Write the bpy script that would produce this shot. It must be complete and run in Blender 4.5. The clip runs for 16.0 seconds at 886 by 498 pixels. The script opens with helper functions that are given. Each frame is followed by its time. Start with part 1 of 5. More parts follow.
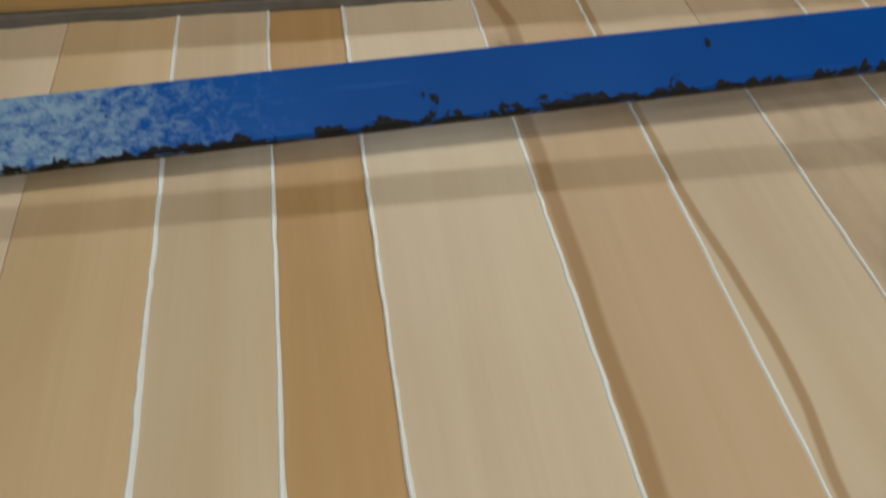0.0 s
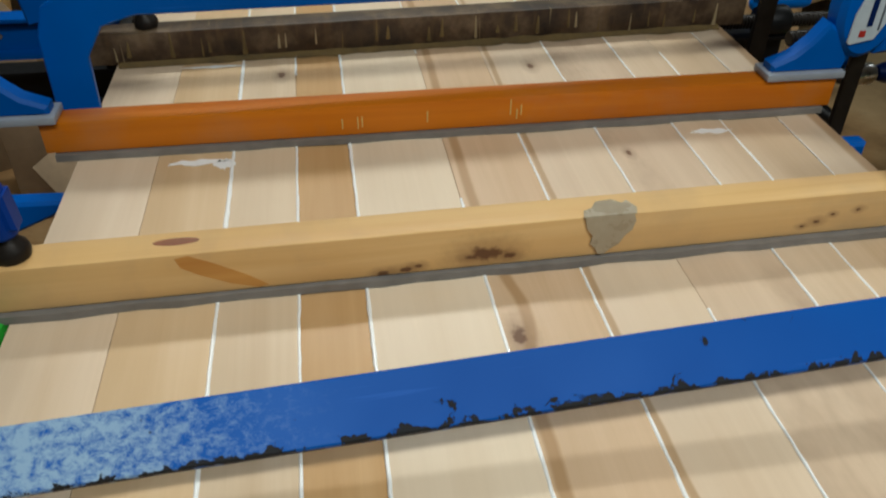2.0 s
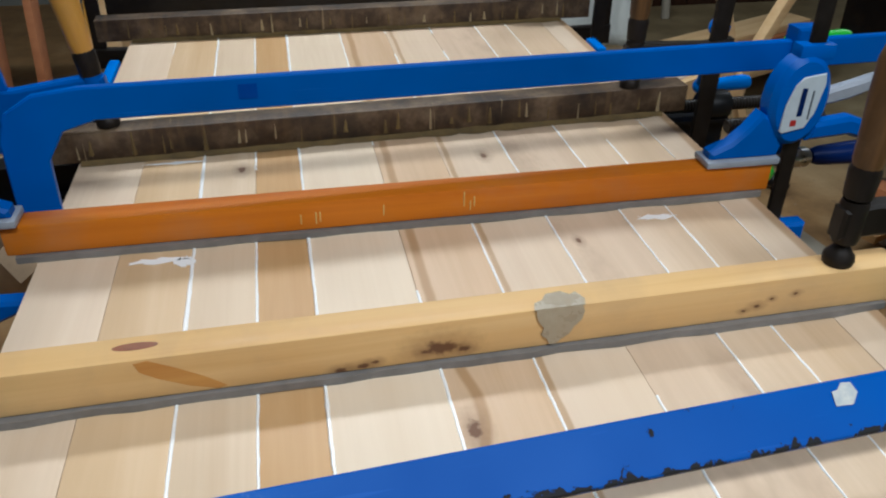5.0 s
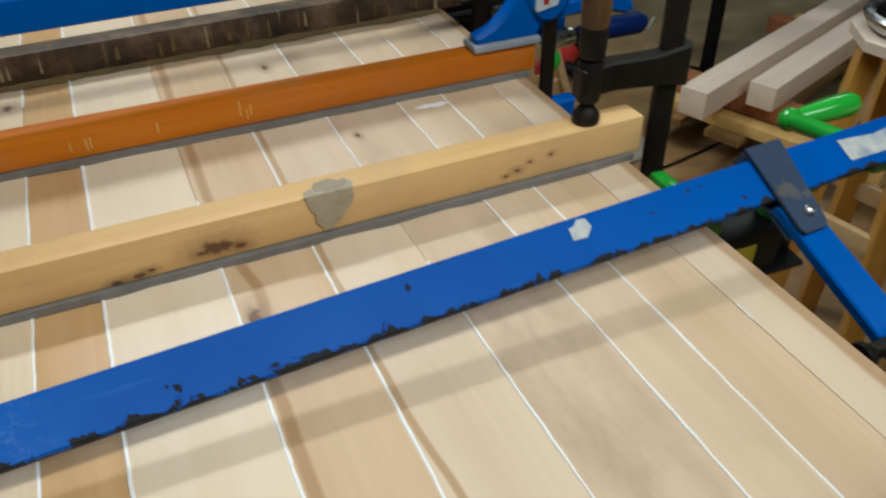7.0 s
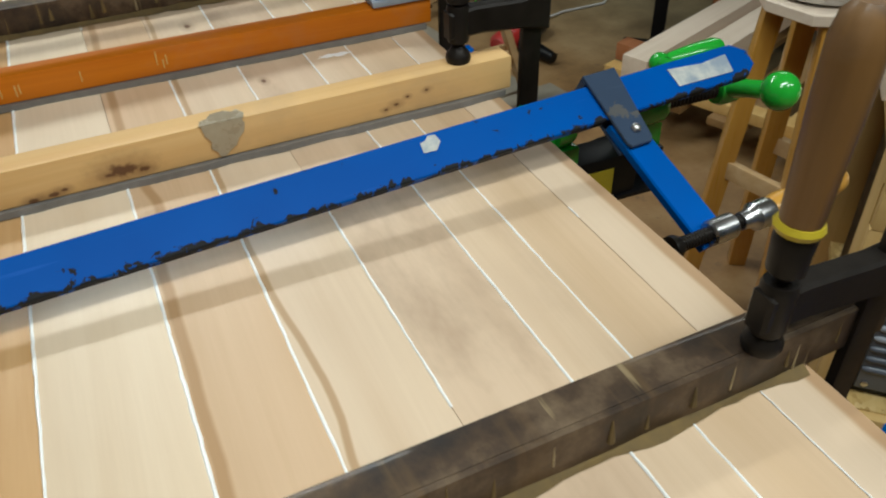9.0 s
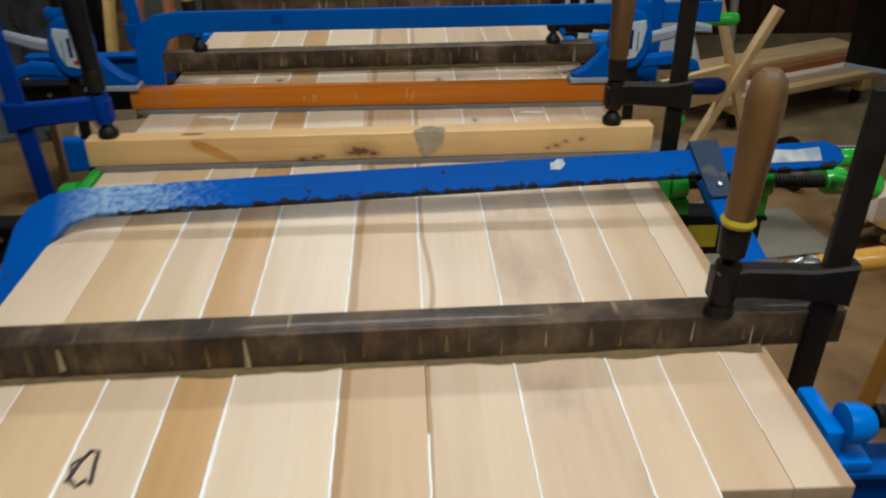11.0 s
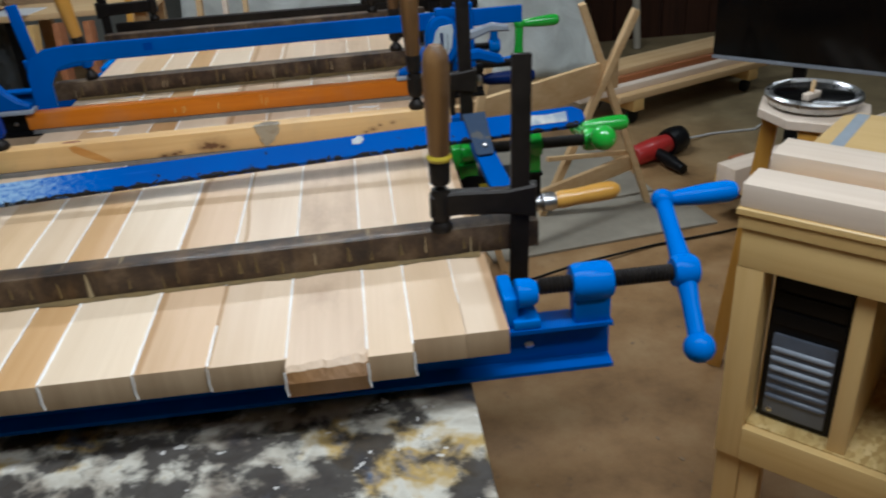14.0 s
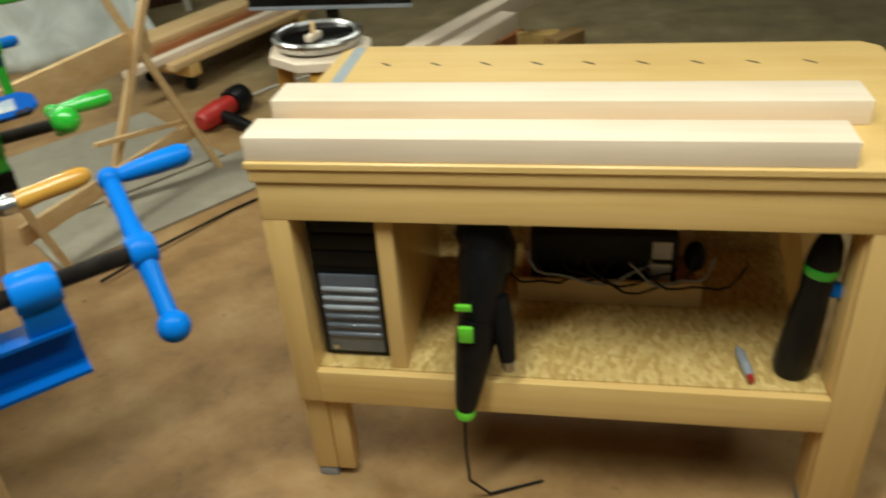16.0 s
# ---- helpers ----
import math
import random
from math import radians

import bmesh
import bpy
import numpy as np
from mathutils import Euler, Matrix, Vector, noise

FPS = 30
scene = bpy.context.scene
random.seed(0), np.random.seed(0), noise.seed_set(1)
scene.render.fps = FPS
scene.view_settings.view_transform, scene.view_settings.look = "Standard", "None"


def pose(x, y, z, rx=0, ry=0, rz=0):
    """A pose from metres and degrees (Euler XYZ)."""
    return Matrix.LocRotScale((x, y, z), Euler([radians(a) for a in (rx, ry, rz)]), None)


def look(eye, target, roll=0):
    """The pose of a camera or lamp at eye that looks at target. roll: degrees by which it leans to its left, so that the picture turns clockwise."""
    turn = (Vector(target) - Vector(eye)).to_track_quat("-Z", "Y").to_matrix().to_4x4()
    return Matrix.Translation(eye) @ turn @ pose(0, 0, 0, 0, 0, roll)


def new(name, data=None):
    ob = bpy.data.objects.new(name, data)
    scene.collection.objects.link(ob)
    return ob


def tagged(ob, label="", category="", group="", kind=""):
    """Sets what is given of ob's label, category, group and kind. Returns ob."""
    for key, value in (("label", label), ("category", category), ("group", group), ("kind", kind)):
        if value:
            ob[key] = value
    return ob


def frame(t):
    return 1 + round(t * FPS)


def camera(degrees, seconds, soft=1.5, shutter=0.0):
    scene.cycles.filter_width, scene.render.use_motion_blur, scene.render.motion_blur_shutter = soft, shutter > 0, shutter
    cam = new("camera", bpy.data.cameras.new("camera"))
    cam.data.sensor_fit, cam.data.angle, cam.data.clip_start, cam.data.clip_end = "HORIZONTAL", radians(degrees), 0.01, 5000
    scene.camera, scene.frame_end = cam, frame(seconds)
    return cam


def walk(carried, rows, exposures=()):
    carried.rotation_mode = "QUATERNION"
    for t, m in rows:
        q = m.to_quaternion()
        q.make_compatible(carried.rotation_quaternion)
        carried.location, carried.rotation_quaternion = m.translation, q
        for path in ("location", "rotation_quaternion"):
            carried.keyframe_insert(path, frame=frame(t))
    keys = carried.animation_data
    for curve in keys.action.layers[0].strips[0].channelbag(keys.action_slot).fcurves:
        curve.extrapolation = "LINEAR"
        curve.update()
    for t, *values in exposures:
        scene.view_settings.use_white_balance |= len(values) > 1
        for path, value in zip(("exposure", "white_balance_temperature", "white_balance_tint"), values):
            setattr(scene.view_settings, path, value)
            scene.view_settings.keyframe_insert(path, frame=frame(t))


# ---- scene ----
cam = camera(57.2, 16.0, 2.0, 0.5)
PATH = [
    (0, (0.283, 0.139, 1.471), (0.553, 1.464, -0.003), 3.5),
    (0.5, (0.287, 0.162, 1.495), (0.536, 1.569, 0.096), 2.8),
    (1, (0.293, 0.172, 1.525), (0.536, 1.643, 0.193), 1.9),
    (1.5, (0.293, 0.175, 1.554), (0.543, 1.701, 0.285), 1.3),
    (2, (0.29, 0.177, 1.576), (0.534, 1.761, 0.379), 0.8),
    (2.5, (0.293, 0.178, 1.59), (0.545, 1.791, 0.434), 0.7),
    (3, (0.293, 0.177, 1.604), (0.558, 1.826, 0.503), 0.7),
    (5.5, (0.311, 0.164, 1.612), (0.704, 1.815, 0.554), 0.9),
    (6, (0.345, 0.148, 1.603), (0.851, 1.735, 0.496), 0.4),
    (6.5, (0.362, 0.124, 1.599), (0.931, 1.668, 0.461), -0.6),
    (7, (0.375, 0.092, 1.587), (1.001, 1.576, 0.401), -0.7),
    (7.5, (0.39, 0.054, 1.587), (1.107, 1.482, 0.384), -0.5),
    (8, (0.386, 0.012, 1.589), (1.144, 1.413, 0.38), -0.7),
    (10.5, (0.513, -0.359, 1.624), (0.719, 1.297, 0.523), -1.4),
    (11, (0.505, -0.503, 1.647), (0.58, 1.238, 0.665), -0.1),
    (11.5, (0.47, -0.672, 1.676), (0.512, 1.071, 0.696), 0.6),
    (12, (0.479, -0.756, 1.71), (0.406, 1.044, 0.841), -1.6),
    (12.5, (0.526, -0.797, 1.711), (0.42, 1.014, 0.87), -1.1),
    (13, (0.617, -0.829, 1.703), (0.547, 0.959, 0.809), -2.5),
    (13.5, (0.693, -0.847, 1.692), (0.739, 0.921, 0.76), -3.5),
    (14, (0.752, -0.851, 1.681), (0.893, 0.914, 0.752), -3.8),
    (14.5, (0.819, -0.856, 1.671), (1.106, 0.888, 0.735), -3.9),
    (15, (0.875, -0.863, 1.672), (1.356, 0.83, 0.724), -4.2),
    (15.5, (0.927, -0.86, 1.657), (1.657, 0.716, 0.665), -3.9),
    (16, (0.998, -0.872, 1.644), (1.915, 0.552, 0.58), -4.3),
]
walk(cam, [(t, look(eye, target, roll)) for t, eye, target, roll in PATH], [(0, -0.70, 6500, 14), (0.6, -0.3, 6200, 15), (1.5, -0.07, 6100, 14), (3, -0.06, 6200, 12.5), (5.5, 0.26, 5550, 18), (7, 0.05, 5900, 13), (8, 0.1, 6050, 12), (10.5, 0.1, 6050, 14), (11.5, -0.14, 6000, 21), (12.2, 0.06, 5650, 22), (13.3, 0.12, 5500, 22), (14.5, 0.3, 5800, 13), (15.3, 0.64, 6250, 8), (16, 0.86, 6650, 7)])


# ---- world, lamps, exposure ----
world = bpy.data.worlds.new("night")
scene.world = world
world.use_nodes = True
world.node_tree.nodes["Background"].inputs[0].default_value = (0.9, 0.95, 1.0, 1)
world.node_tree.nodes["Background"].inputs[1].default_value = 0.02


def tube_lamp(x, y, z, length, power):
    """A fluorescent batten under the ceiling: its light."""
    data = bpy.data.lights.new("tube_light", "AREA")
    data.shape, data.size, data.size_y = "RECTANGLE", length, 0.28
    data.energy, data.color = power, (0.95, 1.0, 0.90)
    ob = new("tube_light", data)
    ob.matrix_world = pose(x, y, z)
    return ob


LAMPS = [(0.45, 2.7, 3.15, 1.8, 48), (0.6, -0.25, 3.15, 1.8, 38), (2.1, -1.0, 3.15, 1.8, 30),
         (3.9, 3.2, 3.15, 1.8, 16), (-2.2, 2.4, 3.15, 1.8, 2)]
for lx, ly, lz, ll, lp in LAMPS:
    tube_lamp(lx, ly, lz, ll, lp)


# ---- materials ----
def material(name):
    m = bpy.data.materials.new(name)
    m.use_nodes = True
    nt = m.node_tree
    return m, nt, nt.nodes["Principled BSDF"]


def node(nt, kind, **values):
    n = nt.nodes.new(kind)
    for key, value in values.items():
        n.inputs[key.replace("_", " ")].default_value = value
    return n


def ramp(nt, fac, stops):
    n = nt.nodes.new("ShaderNodeValToRGB")
    while len(n.color_ramp.elements) < len(stops):
        n.color_ramp.elements.new(0.5)
    for e, (p, c) in zip(n.color_ramp.elements, stops):
        e.position = p
        e.color = (*c, 1) if len(c) == 3 else c
    nt.links.new(fac, n.inputs[0])
    return n.outputs[0]


def mixed(nt, fac, a, b, mode="MIX"):
    n = nt.nodes.new("ShaderNodeMix")
    n.data_type, n.blend_type = "RGBA", mode
    for sock, value in ((n.inputs[0], fac), (n.inputs[6], a), (n.inputs[7], b)):
        if isinstance(value, (int, float)):
            sock.default_value = value
        elif isinstance(value, tuple):
            sock.default_value = (*value, 1)
        else:
            nt.links.new(value, sock)
    return n.outputs[2]


def calc(nt, op, a, b=0.0, c=None):
    n = nt.nodes.new("ShaderNodeMath")
    n.operation = op
    for i, value in enumerate((a, b) if c is None else (a, b, c)):
        if isinstance(value, (int, float)):
            n.inputs[i].default_value = value
        else:
            nt.links.new(value, n.inputs[i])
    return n.outputs[0]


def coords(nt, scale=(1, 1, 1), shift=True):
    """Object coordinates, stretched, and moved by a random step for each object."""
    tc = nt.nodes.new("ShaderNodeTexCoord")
    mp = nt.nodes.new("ShaderNodeMapping")
    mp.inputs["Scale"].default_value = scale
    nt.links.new(tc.outputs["Object"], mp.inputs[0])
    if shift:
        oi = nt.nodes.new("ShaderNodeObjectInfo")
        sc = nt.nodes.new("ShaderNodeVectorMath")
        sc.operation = "MULTIPLY_ADD"
        sc.inputs[1].default_value = (37, 51, 23)
        nt.links.new(oi.outputs["Random"], sc.inputs[0])
        nt.links.new(mp.outputs[0], sc.inputs[2])
        return sc.outputs[0]
    return mp.outputs[0]


def noisy(nt, vec, scale, detail=4.0, rough=0.55, warp=0.0):
    n = node(nt, "ShaderNodeTexNoise", Scale=scale, Detail=detail, Roughness=rough, Distortion=warp)
    nt.links.new(vec, n.inputs["Vector"])
    return n.outputs["Fac"]


def bumped(nt, bsdf, height, strength=0.2, distance=0.002):
    b = node(nt, "ShaderNodeBump", Strength=strength, Distance=distance)
    nt.links.new(height, b.inputs["Height"])
    nt.links.new(b.outputs[0], bsdf.inputs["Normal"])


def wood(name, pale, dark, axis="y", rough=0.5, coat=0.0, streak=None, knots=(), face="y", blotch=0.0, contrast=1.0):
    """Planed wood with grain along an axis. streak: (x, width, colour, bulge, y and reach of the bulge) of a dark band; knots: (x, y, radius) each."""
    m, nt, p = material(name)
    stretch = {"x": (1.2, 26, 26), "y": (26, 1.2, 26), "z": (26, 26, 1.2)}[axis]
    fine = {"x": (6, 240, 240), "y": (240, 6, 240), "z": (240, 240, 6)}[axis]
    band = noisy(nt, coords(nt, stretch), 1.0, 5, 0.6, 0.6)
    hair = noisy(nt, coords(nt, fine), 1.0, 3, 0.6)
    wide = noisy(nt, coords(nt, (2.5, 2.5, 2.5)), 1.6, 2)
    mid = tuple((a + b) / 2 for a, b in zip(pale, dark))
    lo, hi = 0.5 - 0.22 / contrast, 0.5 + 0.22 / contrast
    colour = ramp(nt, band, [(lo, dark), (0.5, mid), (hi, pale)])
    colour = mixed(nt, calc(nt, "MULTIPLY", hair, 0.22), colour, tuple(c * 0.72 for c in dark))
    colour = mixed(nt, ramp(nt, wide, [(0.35, (0, 0, 0)), (0.7, (0.45, 0.45, 0.45))]), colour, pale)
    tc = nt.nodes.new("ShaderNodeTexCoord")
    xyz = nt.nodes.new("ShaderNodeSeparateXYZ")
    nt.links.new(tc.outputs["Object"], xyz.inputs[0])
    if blotch:
        spots = noisy(nt, coords(nt, (1, 0.45, 1)), 9, 5, 0.6)
        colour = mixed(nt, ramp(nt, spots, [(0.5, (0, 0, 0)), (0.72, (blotch,) * 3)]), colour, (0.33, 0.22, 0.14))
    if streak:
        sx, sw, sc, bend, yc, ys = streak
        wob = noisy(nt, coords(nt, (0.4, 14.0, 0.4), False), 1.0, 2)
        q = calc(nt, "DIVIDE", calc(nt, "SUBTRACT", xyz.outputs[1], yc), ys)
        hump = calc(nt, "EXPONENT", calc(nt, "MULTIPLY", calc(nt, "MULTIPLY", q, q), -1.0))
        centre = calc(nt, "ADD", calc(nt, "MULTIPLY_ADD", hump, bend, sx), calc(nt, "MULTIPLY_ADD", wob, 0.005, -0.0025))
        off = calc(nt, "ABSOLUTE", calc(nt, "SUBTRACT", xyz.outputs[0], centre))
        k = nt.nodes.new("ShaderNodeMapRange")
        k.interpolation_type = "SMOOTHSTEP"
        k.inputs["From Min"].default_value, k.inputs["From Max"].default_value = sw, sw * 0.35
        nt.links.new(off, k.inputs[0])
        colour = mixed(nt, calc(nt, "MULTIPLY", k.outputs[0], 0.72), colour, sc)
    for kx, ky, kr in knots:
        dist = nt.nodes.new("ShaderNodeVectorMath")
        dist.operation = "DISTANCE"
        flat = nt.nodes.new("ShaderNodeCombineXYZ")
        along, across = (xyz.outputs[1], xyz.outputs[0]) if face == "y" else (xyz.outputs[0], xyz.outputs[2])
        nt.links.new(across, flat.inputs[0])
        nt.links.new(calc(nt, "MULTIPLY", along, 0.55), flat.inputs[1])
        nt.links.new(flat.outputs[0], dist.inputs[0])
        dist.inputs[1].default_value = (kx, ky * 0.55, 0) if face == "y" else (ky, kx * 0.55, 0)
        d = calc(nt, "ADD", dist.outputs["Value"], calc(nt, "MULTIPLY", calc(nt, "SUBTRACT", noisy(nt, coords(nt, (110, 110, 110), False), 1, 3), 0.42), kr * 2.6))
        ring = ramp(nt, calc(nt, "DIVIDE", d, kr * 6), [(0.17, (1, 1, 1)), (0.30, (0.38, 0.38, 0.38)), (0.8, (0, 0, 0))])
        colour = mixed(nt, ring, colour, (0.14, 0.062, 0.025))
    nt.links.new(colour, p.inputs["Base Color"])
    p.inputs["Coat Weight"].default_value = coat
    p.inputs["Coat Roughness"].default_value = 0.18
    p.inputs["Specular IOR Level"].default_value = 0.3
    nt.links.new(calc(nt, "MULTIPLY_ADD", hair, 0.25, rough - 0.12), p.inputs["Roughness"])
    bumped(nt, p, calc(nt, "ADD", band, calc(nt, "MULTIPLY", hair, 0.5)), 0.12, 0.0012)
    return m


def painted(name, colour, chip, chip_amount=0.62, rough=0.32, fade=None, scale=22.0, metal_chip=0.3, edge=0.0, scuff_sheen=None):
    """Glossy paint with chips, scratches and a little dust."""
    m, nt, p = material(name)
    chips = noisy(nt, coords(nt, (1, 1, 1)), scale, 6, 0.62, 0.4)
    scratch = noisy(nt, coords(nt, (9, 160, 160)), 1.0, 3, 0.6)
    tc = nt.nodes.new("ShaderNodeTexCoord")
    xyz = nt.nodes.new("ShaderNodeSeparateXYZ")
    nt.links.new(tc.outputs["Object"], xyz.inputs[0])
    if edge:  # paint worn off along the lower edge
        k = nt.nodes.new("ShaderNodeMapRange")
        k.inputs["From Min"].default_value, k.inputs["From Max"].default_value = -0.012, -0.0235
        k.inputs["To Max"].default_value = edge
        nt.links.new(xyz.outputs[1], k.inputs[0])
        k3 = nt.nodes.new("ShaderNodeMapRange")
        k3.inputs["From Min"].default_value, k3.inputs["From Max"].default_value = 0.04, 0.12
        nt.links.new(xyz.outputs[0], k3.inputs[0])
        chips = calc(nt, "ADD", chips, calc(nt, "MULTIPLY", k.outputs[0], k3.outputs[0]))
    mask = ramp(nt, chips, [(chip_amount, (0, 0, 0)), (chip_amount + 0.025, (1, 1, 1))])
    tone = noisy(nt, coords(nt, (1, 1, 1)), 5.0, 3)
    base = mixed(nt, ramp(nt, tone, [(0.3, (0, 0, 0)), (0.75, (1, 1, 1))]), colour, fade or tuple(c * 0.7 for c in colour))
    base = mixed(nt, ramp(nt, scratch, [(0.66, (0, 0, 0)), (0.76, (0.14, 0.14, 0.14))]), base, tuple(min(1, c * 1.6 + 0.05) for c in colour))
    if scuff_sheen:  # dense scuffs over one stretch, their glossy reflection painted in as pale colour
        k = nt.nodes.new("ShaderNodeMapRange")
        k.interpolation_type = "SMOOTHSTEP"
        k.inputs["From Min"].default_value, k.inputs["From Max"].default_value = scuff_sheen[1], scuff_sheen[0]
        nt.links.new(xyz.outputs[0], k.inputs[0])
        k2 = nt.nodes.new("ShaderNodeMapRange")
        k2.inputs["From Min"].default_value, k2.inputs["From Max"].default_value = 0.0, 0.06
        nt.links.new(xyz.outputs[0], k2.inputs[0])
        rub_sheen = noisy(nt, coords(nt, (1, 1.3, 1)), 85, 9, 0.8, 0.3)
        rub_sheen = ramp(nt, calc(nt, "MULTIPLY_ADD", k.outputs[0], 0.16, rub_sheen), [(0.54, (0, 0, 0)), (0.70, (1, 1, 1))])
        base = mixed(nt, calc(nt, "MULTIPLY", rub_sheen, calc(nt, "MULTIPLY", k.outputs[0], k2.outputs[0])), base, (0.27, 0.41, 0.57))
    nt.links.new(mixed(nt, mask, base, chip), p.inputs["Base Color"])
    nt.links.new(calc(nt, "MULTIPLY", mask, metal_chip), p.inputs["Metallic"])
    p.inputs["Specular IOR Level"].default_value = 0.09
    nt.links.new(calc(nt, "MULTIPLY_ADD", tone, 0.3, calc(nt, "MULTIPLY_ADD", mask, 0.25, rough - 0.13)), p.inputs["Roughness"])
    bumped(nt, p, calc(nt, "SUBTRACT", calc(nt, "MULTIPLY", scratch, 0.15), mask), 0.35, 0.0008)
    return m


def plain(name, colour, rough=0.5, metal=0.0, coat=0.0, vary=0.35, scale=30.0, bump=0.15, other=None):
    m, nt, p = material(name)
    a = noisy(nt, coords(nt, (1, 1, 1)), scale, 5, 0.6)
    b = noisy(nt, coords(nt, (1, 1, 1)), scale * 0.15, 3)
    dark = other or tuple(c * (1 - vary) for c in colour)
    f = calc(nt, "MULTIPLY_ADD", a, 0.6, calc(nt, "MULTIPLY", b, 0.5))
    nt.links.new(ramp(nt, f, [(0.38, dark), (0.68, colour)]), p.inputs["Base Color"])
    p.inputs["Metallic"].default_value = metal
    if max(colour) < 0.03:
        p.inputs["Specular IOR Level"].default_value = 0.22
    p.inputs["Coat Weight"].default_value = coat
    nt.links.new(calc(nt, "MULTIPLY_ADD", a, 0.3, rough - 0.15), p.inputs["Roughness"])
    bumped(nt, p, a, bump, 0.001)
    return m


def rusty(name):
    """Old steel angle: brown rust, grey worn patches, vertical paint runs."""
    m, nt, p = material(name)
    big = noisy(nt, coords(nt, (1, 1, 1)), 14, 6, 0.65)
    runs = noisy(nt, coords(nt, (60, 4, 7)), 1.0, 3, 0.5)
    pale = noisy(nt, coords(nt, (75, 6, 5)), 1.3, 2, 0.5)
    c = ramp(nt, big, [(0.34, (0.012, 0.007, 0.004)), (0.5, (0.058, 0.033, 0.016)), (0.68, (0.17, 0.115, 0.065))])
    c = mixed(nt, ramp(nt, runs, [(0.55, (0, 0, 0)), (0.7, (0.6, 0.6, 0.6))]), c, (0.12, 0.07, 0.028))
    c = mixed(nt, ramp(nt, pale, [(0.70, (0, 0, 0)), (0.76, (0.55, 0.55, 0.55))]), c, (0.36, 0.27, 0.14))
    nt.links.new(c, p.inputs["Base Color"])
    p.inputs["Metallic"].default_value = 0.2
    p.inputs["Coat Weight"].default_value = 0.08
    nt.links.new(calc(nt, "MULTIPLY_ADD", big, 0.4, 0.36), p.inputs["Roughness"])
    bumped(nt, p, calc(nt, "ADD", big, calc(nt, "MULTIPLY", pale, 0.5)), 0.5, 0.0015)
    return m


def splattered(name):
    """A tabletop under years of spilt plaster, glue and paint."""
    m, nt, p = material(name)
    big = noisy(nt, coords(nt, (1, 1, 1), False), 13.0, 7, 0.6, 0.2)
    hue = noisy(nt, coords(nt, (1.0, 1.0, 1.0), False), 8.5, 4, 0.55, 0.25)
    spot = noisy(nt, coords(nt, (1, 1, 1), False), 38, 3, 0.5)
    c = ramp(nt, hue, [(0.30, (0.03, 0.04, 0.07)), (0.40, (0.16, 0.13, 0.10)), (0.47, (0.40, 0.36, 0.29)), (0.55, (0.55, 0.52, 0.44)), (0.62, (0.40, 0.27, 0.08)), (0.70, (0.10, 0.14, 0.22))])
    c = mixed(nt, ramp(nt, big, [(0.46, (0.95, 0.95, 0.95)), (0.55, (0, 0, 0))]), c, (0.03, 0.024, 0.02))
    c = mixed(nt, ramp(nt, spot, [(0.66, (0, 0, 0)), (0.69, (0.8, 0.8, 0.8))]), c, (0.62, 0.60, 0.56))
    nt.links.new(c, p.inputs["Base Color"])
    nt.links.new(ramp(nt, spot, [(0.3, (0.3, 0.3, 0.3)), (0.6, (0.75, 0.75, 0.75))]), p.inputs["Roughness"])
    bumped(nt, p, calc(nt, "ADD", big, spot), 0.5, 0.002)
    return m


def floor_material():
    m, nt, p = material("worn_floor")
    big = noisy(nt, coords(nt, (1, 1, 1), False), 0.55, 5, 0.6)
    mid = noisy(nt, coords(nt, (1, 1, 1), False), 4.5, 6, 0.65)
    dirt = noisy(nt, coords(nt, (1, 1, 1), False), 17, 5, 0.6)
    grain = noisy(nt, coords(nt, (1, 1, 1), False), 160, 3, 0.6)
    tc = nt.nodes.new("ShaderNodeTexCoord")
    xyz = nt.nodes.new("ShaderNodeSeparateXYZ")
    nt.links.new(tc.outputs["Object"], xyz.inputs[0])
    far = calc(nt, "ADD", calc(nt, "MULTIPLY", xyz.outputs[0], 0.35), calc(nt, "MULTIPLY", xyz.outputs[1], 0.12))
    far = calc(nt, "MULTIPLY_ADD", big, 0.5, calc(nt, "SUBTRACT", far, 1.0))
    brown = ramp(nt, mid, [(0.32, (0.18, 0.092, 0.030)), (0.5, (0.30, 0.165, 0.060)), (0.7, (0.39, 0.245, 0.11))])
    grey = ramp(nt, mid, [(0.32, (0.13, 0.098, 0.048)), (0.6, (0.235, 0.185, 0.098)), (0.72, (0.30, 0.245, 0.14))])
    c = mixed(nt, ramp(nt, far, [(0.25, (0, 0, 0)), (0.75, (1, 1, 1))]), brown, grey)
    c = mixed(nt, ramp(nt, dirt, [(0.62, (0, 0, 0)), (0.75, (0.6, 0.6, 0.6))]), c, (0.07, 0.045, 0.03))
    c = mixed(nt, calc(nt, "MULTIPLY", grain, 0.2), c, (0.36, 0.25, 0.13))
    nt.links.new(c, p.inputs["Base Color"])
    nt.links.new(calc(nt, "MULTIPLY_ADD", mid, 0.3, 0.42), p.inputs["Roughness"])
    bumped(nt, p, calc(nt, "ADD", dirt, grain), 0.25, 0.002)
    return m


